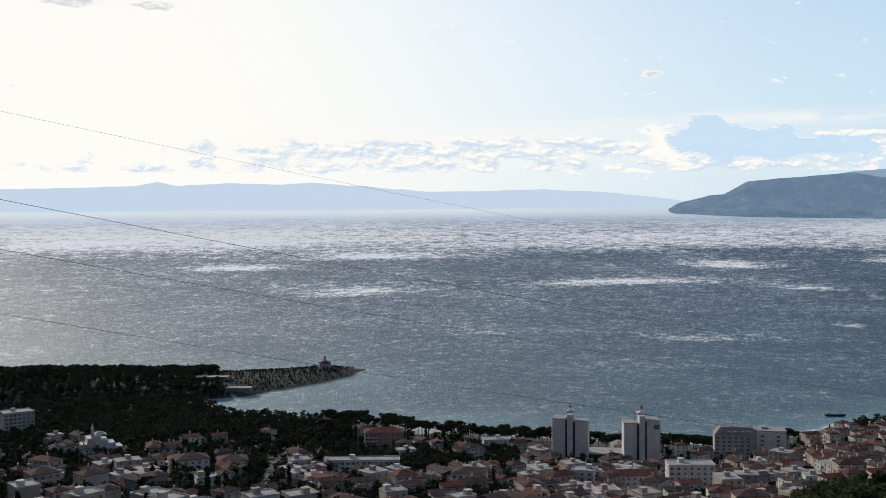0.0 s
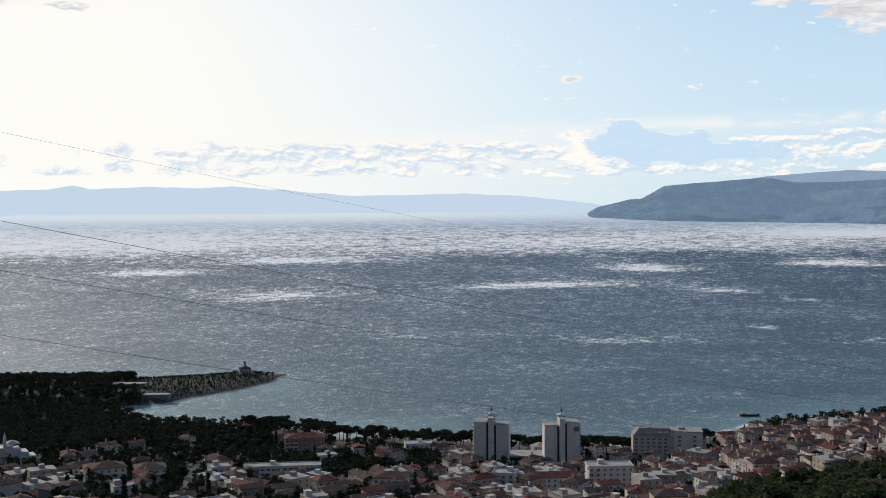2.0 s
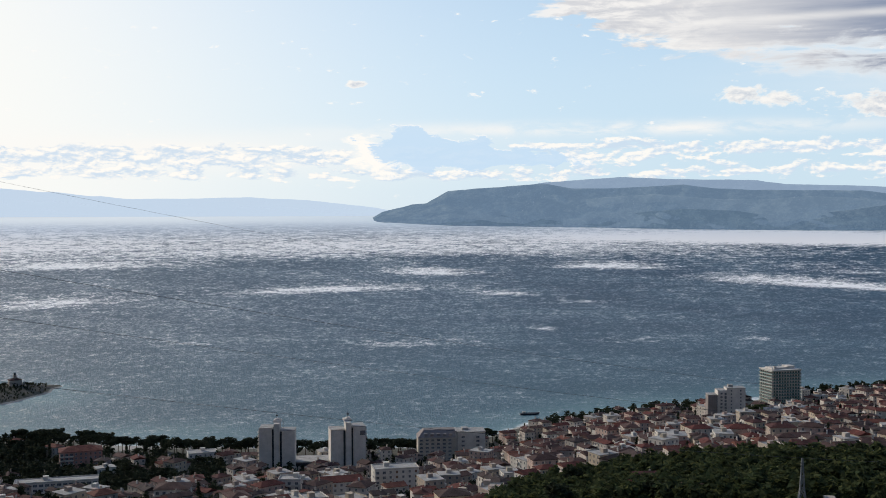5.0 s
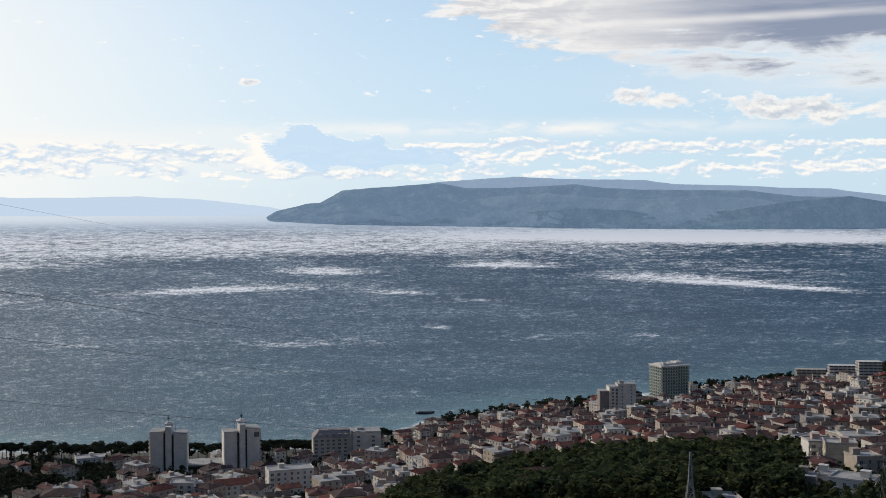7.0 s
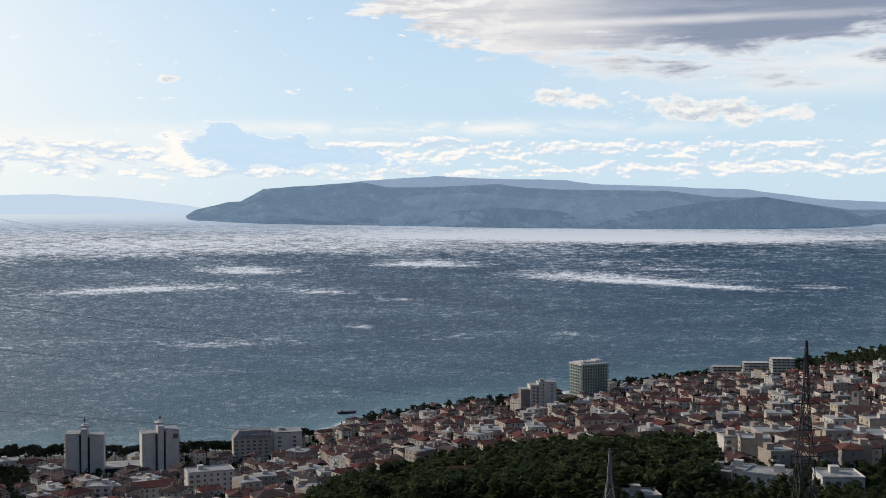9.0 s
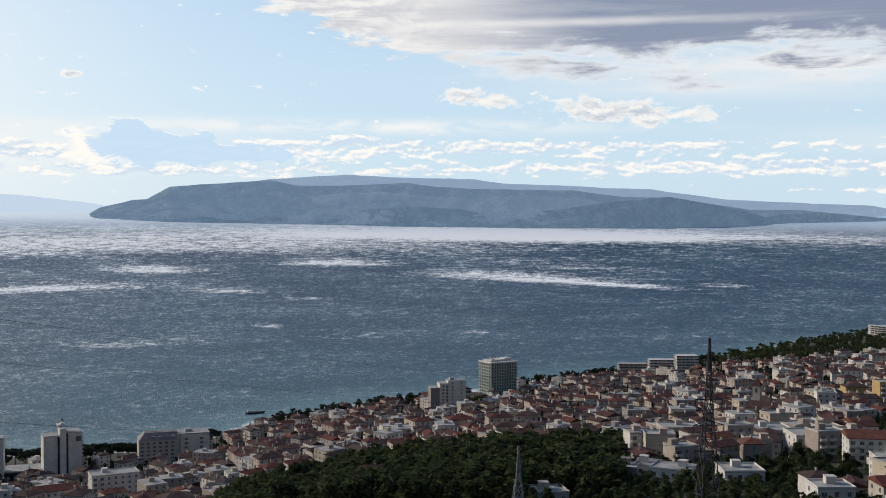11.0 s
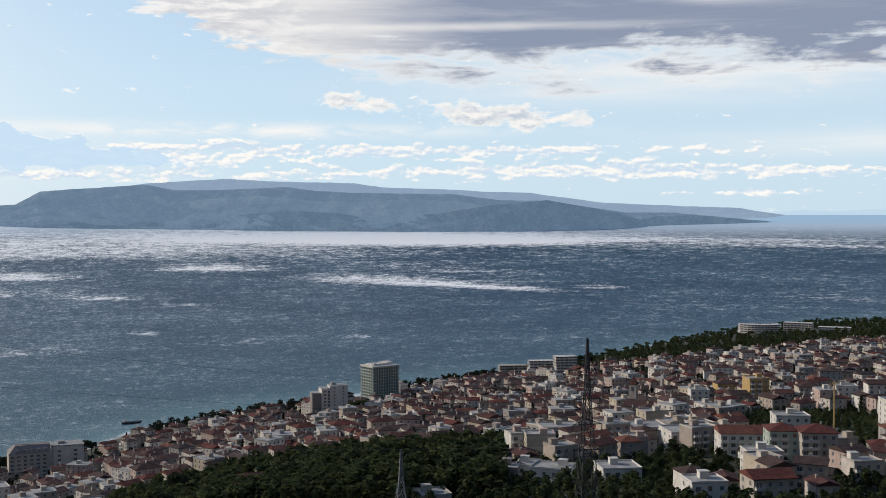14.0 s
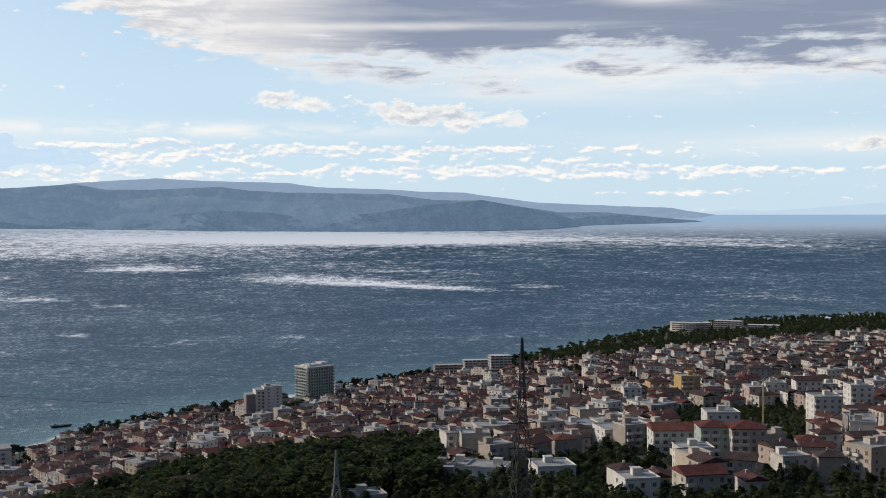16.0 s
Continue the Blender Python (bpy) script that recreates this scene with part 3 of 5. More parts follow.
class Shape:
    """Collects boxes and roofs into one mesh."""

    def __init__(self):
        self.v, self.f, self.i = [], [], []

    def add(self, verts, faces, mat=0, m=None):
        k = len(self.v)
        self.v += [tuple(m @ Vector(p)) for p in verts] if m is not None else verts
        self.f += [tuple(k + a for a in f) for f in faces]
        self.i += [mat] * len(faces)
        return self

    def box(self, x0, x1, y0, y1, z0, z1, mat=0, m=None):
        v = [(x, y, z) for z in (z0, z1) for y in (y0, y1) for x in (x0, x1)]
        return self.add(v, [(0, 2, 3, 1), (4, 5, 7, 6), (0, 1, 5, 4), (1, 3, 7, 5), (3, 2, 6, 7), (2, 0, 4, 6)], mat, m)

    def hip(self, w, d, z, rise, over=0.5, mat=0, m=None, gable=False, thick=0.25):
        a, b = w / 2 + over, d / 2 + over
        along = a >= b
        s = (a if along else b) - (0 if gable else min(a, b) * 0.95)
        top = [(-s, 0, z + rise), (s, 0, z + rise)] if along else [(0, -s, z + rise), (0, s, z + rise)]
        low = [(-a, -b, z), (a, -b, z), (a, b, z), (-a, b, z)]
        v = low + [(x, y, q + thick) for x, y, q in low] + [(x, y, q + thick) for x, y, q in top]
        f = [(3, 2, 1, 0)] + [(i, (i + 1) % 4, 4 + (i + 1) % 4, 4 + i) for i in range(4)]
        f += [(4, 5, 9, 8), (5, 6, 9), (6, 7, 8, 9), (7, 4, 8)] if along else [(4, 5, 8), (5, 6, 9, 8), (6, 7, 9), (7, 4, 8, 9)]
        return self.add(v, f, mat, m)

    def tube(self, p, q, r, mat=0, sides=5):
        p, q = Vector(p), Vector(q)
        t = (q - p).to_track_quat("Z", "Y").to_matrix()
        ring = [t @ Vector((r * math.cos(6.2832 * i / sides), r * math.sin(6.2832 * i / sides), 0)) for i in range(sides)]
        v = [tuple(p + o) for o in ring] + [tuple(q + o) for o in ring]
        return self.add(v, [(i, (i + 1) % sides, sides + (i + 1) % sides, sides + i) for i in range(sides)], mat)

    def rope(self, pts, r, mat=0, sides=5):
        """One unbroken round bar through the points."""
        v, n = [], len(pts)
        for i, p in enumerate(pts):
            d = Vector(pts[min(i + 1, n - 1)]) - Vector(pts[max(i - 1, 0)])
            t = d.to_track_quat("Z", "Y").to_matrix()
            v += [tuple(Vector(p) + t @ Vector((r * math.cos(6.2832 * k / sides), r * math.sin(6.2832 * k / sides), 0))) for k in range(sides)]
        return self.add(v, grid_faces(n, sides, True), mat)

    def mesh(self, name, *mats):
        return mesh_of(name, self.v, self.f, mats, self.i)


def window_mesh(name, w, h, bars=1, frame=FRAME, pane=PANE):
    """Panes set back in a standing frame, one closed skin; faces -y, centred at its foot."""
    t = 0.09
    xs = [-w / 2 - t, -w / 2]
    for i in range(bars):
        x = -w / 2 + w * (i + 1) / (bars + 1)
        xs += [x - 0.03, x + 0.03]
    xs += [w / 2, w / 2 + t]
    zs = [-t, 0, h, h + t]
    bm = bmesh.new()
    grid = [[bm.verts.new((x, -0.09, z)) for x in xs] for z in zs]
    glass = []
    for j in range(3):
        for i in range(len(xs) - 1):
            f = bm.faces.new((grid[j][i], grid[j][i + 1], grid[j + 1][i + 1], grid[j + 1][i]))
            if j == 1 and i % 2:
                glass.append(f)
    rim = [e for e in bm.edges if e.is_boundary]
    sides = bmesh.ops.extrude_edge_only(bm, edges=rim)["geom"]
    for v in sides:
        if isinstance(v, bmesh.types.BMVert):
            v.co.y = 0.1
    bmesh.ops.inset_individual(bm, faces=glass, thickness=0.004, depth=-0.07)
    for f in glass:
        f.material_index = 1
    me = bpy.data.meshes.new(name)
    bm.to_mesh(me)
    bm.free()
    me.materials.append(frame)
    me.materials.append(pane)
    return me


WINDOW = window_mesh("window", 1.2, 1.4)
DOORWIN = window_mesh("balcony_door", 1.7, 2.2)
SHUTTERED = window_mesh("shuttered_window", 1.1, 1.4, 1, SHUTTER, SHUTTER)
WIDEWIN = window_mesh("wide_window", 2.4, 1.5, 2)
FLOOR = 3.0


def balcony_mesh(w, deep=1.3):
    s = Shape().box(-w / 2, w / 2, -deep, 0.1, -0.18, 0)
    s.box(-w / 2, w / 2, -deep, -deep + 0.12, 0, 0.95).box(-w / 2, -w / 2 + 0.12, -deep, 0, 0, 0.95).box(w / 2 - 0.12, w / 2, -deep, 0, 0, 0.95)
    return s.mesh("balcony", WHITE)


BALCONY = {k: balcony_mesh(k) for k in (3.2, 4.5, 6.5)}


def chimney_mesh():
    return Shape().box(-0.35, 0.35, -0.3, 0.3, -1.0, 1.2).box(-0.45, 0.45, -0.4, 0.4, 1.2, 1.35).mesh("chimney", CREAM)


CHIMNEY = chimney_mesh()


def house(w, d, floors, roof="hip", wall=PLASTER, balconies=0, sides=1, name="house", rise=None, cols=None, seed=0, roofmat=TILE, wide=False):
    """A house with its face to -y: wall, roof, each window and balcony."""
    rnd = random.Random(seed)
    root = new(name)
    h = floors * FLOOR + 0.4
    part("wall", Shape().box(-w / 2, w / 2, -d / 2, d / 2, -5, h).mesh("wall", wall), root)
    if roof == "flat":
        s = Shape().box(-w / 2 - 0.15, w / 2 + 0.15, -d / 2 - 0.15, d / 2 + 0.15, h, h + 0.22)
        part("roof", s.mesh("roof", FLATROOF), root)
        s = Shape()
        a, b, t = w / 2 + 0.15, d / 2 + 0.15, 0.22
        s.box(-a, a, -b, -b + t, h + 0.22, h + 0.8).box(-a, a, b - t, b, h + 0.22, h + 0.8).box(-a, -a + t, -b + t, b - t, h + 0.22, h + 0.8).box(a - t, a, -b + t, b - t, h + 0.22, h + 0.8)
        part("parapet", s.mesh("parapet", wall), root)
        part("stair_cabin", Shape().box(-1.6, 1.6, -1.4, 1.6, h + 0.22, h + 2.5).box(-1.8, 1.8, -1.6, 1.8, h + 2.5, h + 2.65).mesh("stair_cabin", wall), root, m=pose(rnd.uniform(-w / 4, w / 4), d / 6, 0))
    else:
        rise = rise or 0.165 * min(w, d) + 0.2
        if roof == "gable":
            along = w >= d
            a, b = w / 2, d / 2
            tri = [(-a, -b, h), (-a, b, h), (-a, 0, h + rise * 0.9), (a, -b, h), (a, b, h), (a, 0, h + rise * 0.9)] if along else [(a, -b, h), (-a, -b, h), (0, -b, h + rise * 0.9), (a, b, h), (-a, b, h), (0, b, h + rise * 0.9)]
            part("gable", Shape().add(tri[:3], [(1, 0, 2)]).mesh("gable", wall), root)
            part("gable", Shape().add(tri[3:], [(0, 1, 2)]).mesh("gable", wall), root)
        part("roof", Shape().hip(w, d, h, rise, 0.55, gable=roof == "gable").mesh("roof", roofmat), root)
        part("chimney", CHIMNEY, root, m=pose(rnd.uniform(-w / 5, w / 5), rnd.uniform(0, d / 5), h + rise * 0.75))
    cols = cols or max(2, int(w / 3.4))
    for k in range(floors):
        for i in range(cols):
            x = -w / 2 + w * (i + 0.5) / cols
            kind = WIDEWIN if wide else (SHUTTERED if rnd.random() < 0.22 else WINDOW)
            if k and i < balconies:
                part("balcony", BALCONY[3.2 if w / cols < 4.4 else 4.5], root, m=pose(x, -d / 2, k * FLOOR + 0.1))
                part("balcony_door", DOORWIN, root, m=pose(x, -d / 2, k * FLOOR + 0.15))
            else:
                part("window", kind, root, m=pose(x, -d / 2, k * FLOOR + 1.0))
        n = max(1, int(d / 5))
        for i in range(n * sides):
            y = -d / 2 + d * (i % n + 0.5) / n
            part("window", WINDOW, root, m=pose(w / 2, y, k * FLOOR + 1.0, 0, 0, 90) if i < n else pose(-w / 2, y, k * FLOOR + 1.0, 0, 0, -90))
    return root


def set_down(ob, bearing, r, turn=0.0, sink=0.0):
    """Stands a thing on the hillside; turn 0 faces the viewpoint."""
    x, y = at(bearing, r)
    ob.matrix_basis = pose(x, y, ground_z(x, y) - sink, 0, 0, -bearing + turn)
    return ob


class Plots:
    """What ground is taken: discs, kept in cells of 40 m."""

    def __init__(self):
        self.cells = {}

    def append(self, disc):
        self.cells.setdefault((int(disc[0] // 40), int(disc[1] // 40)), []).append(disc)

    def near(self, x, y):
        i, j = int(x // 40), int(y // 40)
        return [d for a in (-1, 0, 1) for b in (-1, 0, 1) for d in self.cells.get((i + a, j + b), ())]


taken = Plots()


def reserve(bearing, r, radius):
    taken.append((*at(bearing, r), radius))


def is_free(x, y, radius):
    return all((x - a) ** 2 + (y - b) ** 2 > (radius + c) ** 2 for a, b, c in taken.near(x, y))


# ---- the known buildings ----
# bearing, distance, width, depth, floors, roof, turn, wall, balconies, label
KNOWN = [
    (9.3, 690, 26, 14, 4, "gable", 12, WHITE, 2, "white apartment block with small red roof caps"),
    (12.1, 690, 27, 14, 6, "flat", 10, WHITE, 2, "tall pale apartment block with balcony columns"),
    (6.9, 676, 13, 12, 5, "flat", -8, WHITE, 3, "white flat-roofed apartment block with dark balconies"),
    (-4.2, 757, 50, 12, 3, "flat", -3, WHITE, 0, "long low block with upright white panels"),
    (-3.1, 912, 31, 18, 5, "hip", 2, ROSE, 3, "rose-coloured hotel with a red tiled mansard"),
    (-12.6, 676, 19, 15, 4, "hip", 8, WHITE, 1, "pale house block with bright red hipped roof"),
    (-10.6, 712, 18, 15, 4, "hip", 5, WHITE, 1, "pale house block with bright red hipped roof"),
    (-20.6, 990, 24, 18, 7, "flat", 15, CREAM, 4, "large cream hotel with terraced balconies"),
    (-7.3, 714, 12, 13, 4, "flat", 14, GREY, 2, "grey flat-roofed apartment house with balconies"),
    (1.2, 664, 19, 15, 4, "hip", -10, WHITE, 2, "white house with steep red hipped roof"),
    (2.6, 936, 23, 14, 3, "flat", 6, WHITE, 1, "white low hotel beside the shore pines"),
    (-19.5, 624, 15, 13, 4, "hip", 18, CREAM, 2, "cream apartment house with stepped roof"),
    (37.7, 578, 15, 15, 3, "flat", -28, WHITE, 2, "bright white villa block with roof terrace"),
    (37.4, 446, 8.5, 11, 3, "flat", -8, BROWN, 0, "dark brown rendered house with small windows"),
    (38.4, 452, 9, 11, 3, "flat", -8, WHITE, 1, "pale flat-roofed house beside a brown one"),
    (39.6, 440, 15, 12, 3, "flat", -15, WHITE, 1, "white house block with a broad flat roof"),
    (42.8, 440, 15, 14, 3, "flat", 16, WHITE, 3, "white apartment house with stacked balconies"),
    (39.9, 592, 20, 16, 3, "flat", 14, CREAM, 1, "cream flat-roofed block with roof terraces"),
    (48.8, 502, 21, 14, 4, "gable", 12, WHITE, 3, "white apartment row with red-brown gabled roofs"),
    (50.6, 486, 12, 13, 5, "hip", 12, MINT, 2, "greenish apartment house with red hipped roof"),
    (52.2, 482, 14, 14, 5, "hip", 12, CREAM, 2, "cream apartment house with red hipped roof"),
    (44.2, 566, 17, 18, 3, "flat", 20, WHITE, 2, "white terraced apartment block with flat roof"),
    (46.0, 540, 18, 18, 3, "flat", 20, WHITE, 2, "white terraced apartment block with glass stair"),
    (49.4, 760, 13, 13, 6, "flat", 22, OCHRE, 2, "ochre apartment tower with flat roof"),
    (48.0, 812, 15, 12, 4, "hip", 18, OCHRE, 1, "ochre house with low red roof"),
    (46.7, 763, 12, 12, 4, "flat", 10, WHITE, 1, "small white apartment cube with flat roof"),
    (55.8, 628, 15, 13, 5, "flat", 20, WHITE, 1, "white free-standing apartment block"),
    (57.3, 660, 12, 12, 6, "flat", 20, WHITE, 1, "white apartment tower block"),
    (57.4, 554, 13, 12, 4, "flat", 12, BROWN, 1, "brown-grey apartment block with flat roof"),
    (47.0, 384, 12, 11, 3, "flat", 20, WHITE, 1, "white cube house with roof terrace"),
    (50.0, 402, 15, 12, 3, "gable", 24, CREAM, 1, "cream house with broad red gable roof"),
    (52.3, 452, 17, 11, 2, "hip", 15, CREAM, 1, "low cream house with dark red roof"),
    (37.8, 704, 14, 13, 4, "flat", 16, BROWN, 1, "brown flat-roofed apartment block"),
    (51.0, 576, 16, 13, 4, "flat", 14, WHITE, 1, "pale apartment block with roof terrace"),
    (49.7, 464, 14, 11, 3, "flat", 16, WHITE, 0, "white house with flat roof"),
    (51.8, 760, 14, 12, 4, "hip", 15, CREAM, 1, "cream apartment house with red roof"),
    (53.5, 765, 13, 12, 4, "flat", 10, WHITE, 1, "white apartment block with small windows"),
    (55.0, 745, 16, 12, 5, "gable", 15, WHITE, 1, "white apartment house with grey gable"),
]
for i, (b, r, wd, dp, fl, rf, turn, wall, bal, label) in enumerate(KNOWN):
    ob = house(wd, dp, fl, rf, wall, bal, 2 if r < 720 else 1, "apartment_block" if fl > 3 else "house", seed=i, wide=wd > 40)
    tagged(set_down(ob, b, r, turn, 3.2 if 436 < r < 460 else 0.0), label, "apartment building" if fl > 3 else "house")
    reserve(b, r, max(wd, dp) * 0.55)
    if wd > 30:
        for k in (-1, 1):
            x, y = at(b, r)
            taken.append((x + k * wd * 0.3, y, dp * 0.7))


# ---- twin hotel towers ----
def tower_hotel(flip):
    root = new("hotel_tower")
    f = -1 if flip else 1

    def bx(a, b, *rest, mat=0):
        return Shape().box(min(f * a, f * b), max(f * a, f * b), *rest, mat)
    part("wall", bx(-13, -3.4, -7, 9, -4, 33).mesh("wall", WHITE), root, "blank pale slab wall")
    part("wall", bx(4.2, 14, -6, 9, -4, 31).mesh("wall", WHITE), root, "blank pale slab wall")
    part("stair_shaft", bx(-1.6, 2.6, -9, 4, -4, 37).mesh("stair_shaft", WHITE), root, "taller pale stair shaft")
    for x0, x1, top in ((-3.4, -1.6, 33), (2.6, 4.2, 31)):
        part("window_strip", bx(x0, x1, -5, 6, -4, top - 1).mesh("window_strip", DARKGLASS), root, "dark upright window strip")
    slab = Shape().box(-1.4, 0, -6, 8, 0, 0.2).box(-1.4, -1.3, -6, 8, 0.2, 1.1).mesh("balcony", WHITE)
    for k in range(10):
        part("balcony", slab, root, m=pose(-13.0 if f > 0 else 13.0, 0 if f > 0 else 2, 2.5 + 3 * k, 0, 0, 0 if f > 0 else 180))
        part("balcony_door", DOORWIN, root, m=pose(f * -13.02, 2, 2.6 + 3 * k, 0, 0, -90 * f))
    part("roof", bx(-13.2, -3.0, -7.2, 9.2, 33, 33.4).mesh("roof", FLATROOF), root)
    part("roof", bx(2.8, 14.2, -6.2, 9.2, 31, 31.4).mesh("roof", FLATROOF), root)
    part("roof_cabin", bx(-2.6, 3.4, -3, 5, 37, 38.6).box(-1.2, 1.8, -1, 3, 38.6, 39.6).mesh("roof_cabin", WHITE), root)
    s = Shape().tube((0, 0, 39), (0, 0, 44.5), 0.18).tube((f * 5, 2, 31), (f * 5, 2, 37), 0.12).box(-0.9, 0.9, -0.1, 0.1, 41.5, 42.6)
    part("aerial", s.mesh("aerial", STEEL), root)
    if flip:
        part("sign_panel", bx(-12.4, -8.6, -7.2, -7, 26.5, 30).mesh("sign_panel", PANE), root, "dark square sign panel")
    return root


tagged(set_down(tower_hotel(False), 6.25, 893, -6), "pale concrete hotel tower with blank slabs and aerial", "hotel", "twin towers")
tagged(set_down(tower_hotel(True), 9.75, 893, 8), "pale concrete hotel tower with sign and aerials", "hotel", "twin towers")
podium = new("hotel_podium")
part("wall", Shape().box(-27, 27, -9, 12, -4, 6.2).mesh("wall", GREY), podium)
part("roof", Shape().box(-28, 28, -10.5, 13, 6.2, 6.8).mesh("roof", FLATROOF), podium)
part("window_strip", Shape().box(-26, 26, -9.1, -9, 3.2, 5.4).mesh("window_strip", DARKGLASS), podium)
part("terrace", Shape().box(-22, 18, -18, -9, -4, 2.6).box(-22, 18, -18, -17.8, 2.6, 3.5).mesh("terrace", CREAM), podium)
tagged(set_down(podium, 8.0, 902, 0), "low grey hotel podium between two towers", "hotel")
for b in (5.0, 6.5, 8.0, 9.5, 11.0):
    reserve(b, 890, 19)

# ---- shore hotel with a stepped dark roof ----
inn = new("shore_hotel")
part("wall", Shape().box(-27, 3, -9, 9, -5, 19).mesh("wall", CREAM), inn)
part("wall", Shape().box(5, 27, -10, 8, -5, 23).mesh("wall", WHITE), inn, "taller pale wing")
part("stair_shaft", Shape().box(3, 5, -8, 8, -5, 24).mesh("stair_shaft", GREY), inn)
s = Shape().add([(-27.4, -9.4, 19), (3, -9.4, 19), (3, 9.4, 19), (-27.4, 9.4, 19), (-22, -3, 24.5), (3, -3, 24.5), (3, 6, 24.5), (-22, 6, 24.5)],
                [(0, 1, 5, 4), (1, 2, 6, 5), (2, 3, 7, 6), (3, 0, 4, 7), (4, 5, 6, 7)])
for i in range(5):
    s.box(-22 + 5 * i, -19.5 + 5 * i, -8.2, -3, 19.5, 22)
part("roof", s.mesh("roof", BROWN), inn, "dark sloping roof with dormers")
part("roof", Shape().box(4.6, 27.4, -10.4, 8.4, 23, 23.6).box(9, 14, -3, 3, 23.6, 25.4).mesh("roof", FLATROOF), inn)
for k in range(6):
    for i in range(6):
        part("window", WIDEWIN, inn, m=pose(-24.5 + 4.6 * i, -9, 1.2 + 3 * k))
    if k > 0:
        for i in (0, 1):
            part("balcony_door", WIDEWIN, inn, m=pose(9 + 12 * i, -10, 1.4 + 3.4 * k))
            part("balcony", BALCONY[6.5], inn, m=pose(9 + 12 * i, -10, 0.6 + 3.4 * k))
tagged(set_down(inn, 14.9, 926, 6), "pale seven-storey shore hotel with dark dormer roof", "hotel")
for b in (13.9, 14.9, 15.9):
    reserve(b, 926, 16)

# ---- green glass tower ----
tall = new("hotel_tower")
part("wall", Shape().box(-15, 15, -11, 11, -5, 38).mesh("wall", GREENGLASS), tall, "green glass curtain wall")
slab = Shape().box(-16.4, 16.4, -12.4, 12.4, -0.05, 0.35).mesh("floor_slab", WHITE)
rail = Shape().box(-16.3, 16.3, -12.35, -12.25, 0.35, 1.3).box(-16.35, -16.25, -12.3, 12.3, 0.35, 1.3).box(16.25, 16.35, -12.3, 12.3, 0.35, 1.3).mesh("balcony_rail", RAILGLASS)
for k in range(12):
    part("floor_slab", slab, tall, m=pose(0, 0, 3.1 * k + 3))
    part("balcony_rail", rail, tall, m=pose(0, 0, 3.1 * k + 3))
fin_x = Shape().box(-0.12, 0.12, -12.3, -11, -4, 38).mesh("divider", WHITE)
fin_y = Shape().box(15, 16.3, -0.12, 0.12, -4, 38).mesh("divider", WHITE)
for i in range(11):
    part("divider", fin_x, tall, m=pose(-15 + 3 * i, 0, 0))
for i in range(7):
    part("divider", fin_y, tall, m=pose(0, -10.5 + 3.5 * i, 0))
    part("divider", fin_y, tall, m=pose(0, -10.5 + 3.5 * i, 0, 0, 0, 180))
s = Shape().box(-16.6, 16.6, -12.6, 12.6, 38, 38.8).box(-13, 4, -6, 6, 38.8, 40.4).box(5, 13, -5, 5, 38.8, 41.6).box(-12, -9, -8, -6, 38.8, 42)
for i in range(9):
    s.tube((-14 + 3.4 * i, -3 + (i % 3) * 3, 38.8), (-14 + 3.4 * i, -3 + (i % 3) * 3, 42.5 + (i % 2)), 0.16)
part("roof", s.mesh("roof", WHITE), tall, "white roof with cabins and masts")
tagged(set_down(tall, 30.95, 1190, 32), "tall green glass hotel with white floor slabs", "hotel")
reserve(30.95, 1190, 26)

# ---- white slab tower ----
slabs = new("apartment_tower")
part("wall", Shape().box(-16, -8, -6, 6, -5, 25).mesh("wall", BROWN), slabs, "dark red-brown side block")
part("wall", Shape().box(-8, 0, -8, 6, -5, 29).mesh("wall", WHITE), slabs)
part("wall", Shape().box(0, 16, -6, 7, -5, 31).mesh("wall", WHITE), slabs)
part("roof", Shape().box(-0.2, 16.2, -6.2, 7.2, 31, 31.4).box(2, 6, -2, 3, 31.4, 33.6).box(-8.2, -0.2, -8.2, 6.2, 29, 29.4).box(-16.2, -8.2, -6.2, 6.2, 25, 25.5).mesh("roof", FLATROOF), slabs)
for k in range(10):
    part("window", WINDOW, slabs, m=pose(4, -6, 1.2 + 3 * k))
    part("window", WINDOW, slabs, m=pose(12, -6, 1.2 + 3 * k))
    if k < 9:
        part("balcony", BALCONY[4.5], slabs, m=pose(-5, -8, 1.2 + 3 * k))
        part("balcony_door", DOORWIN, slabs, m=pose(-5, -8, 1.2 + 3 * k))
        part("balcony_door", DOORWIN, slabs, m=pose(-1.5, -8, 1.2 + 3 * k))
tagged(set_down(slabs, 28.4, 1026, 12), "white ten-storey apartment tower with brown side block", "apartment building")
reserve(28.0, 1026, 20)
reserve(28.9, 1026, 18)

# ---- white modern church with a stepped outline ----
chapel = new("church")
s = Shape()
for x0, x1, h in ((-16, -11, 5), (-11, -7, 8), (-7, -3, 12), (2, 7, 10.5), (7, 12, 8), (12, 17, 5)):
    s.box(x0, x1, -5, 8, -5, h)
s.box(-3, 2, -5, 8, -5, 13.5)
part("wall", s.mesh("wall", WHITE), chapel)
part("spire", Shape().box(-4.6, -2.6, -6.5, -4.5, -5, 19).add([(-4.6, -6.5, 19), (-2.6, -6.5, 19), (-2.6, -4.5, 19), (-4.6, -4.5, 19), (-3.6, -5.5, 23)], [(0, 1, 4), (1, 2, 4), (2, 3, 4), (3, 0, 4)]).mesh("spire", WHITE), chapel, "slim white spire")
part("roof", Shape().hip(9, 10, 13.5, 2.2, 0.2).mesh("roof", GREY), chapel, m=pose(2, 1.5, 0))
tagged(set_down(chapel, -17.0, 838, 8), "white stepped modern church with a slim spire", "church")
reserve(-17.0, 838, 19)

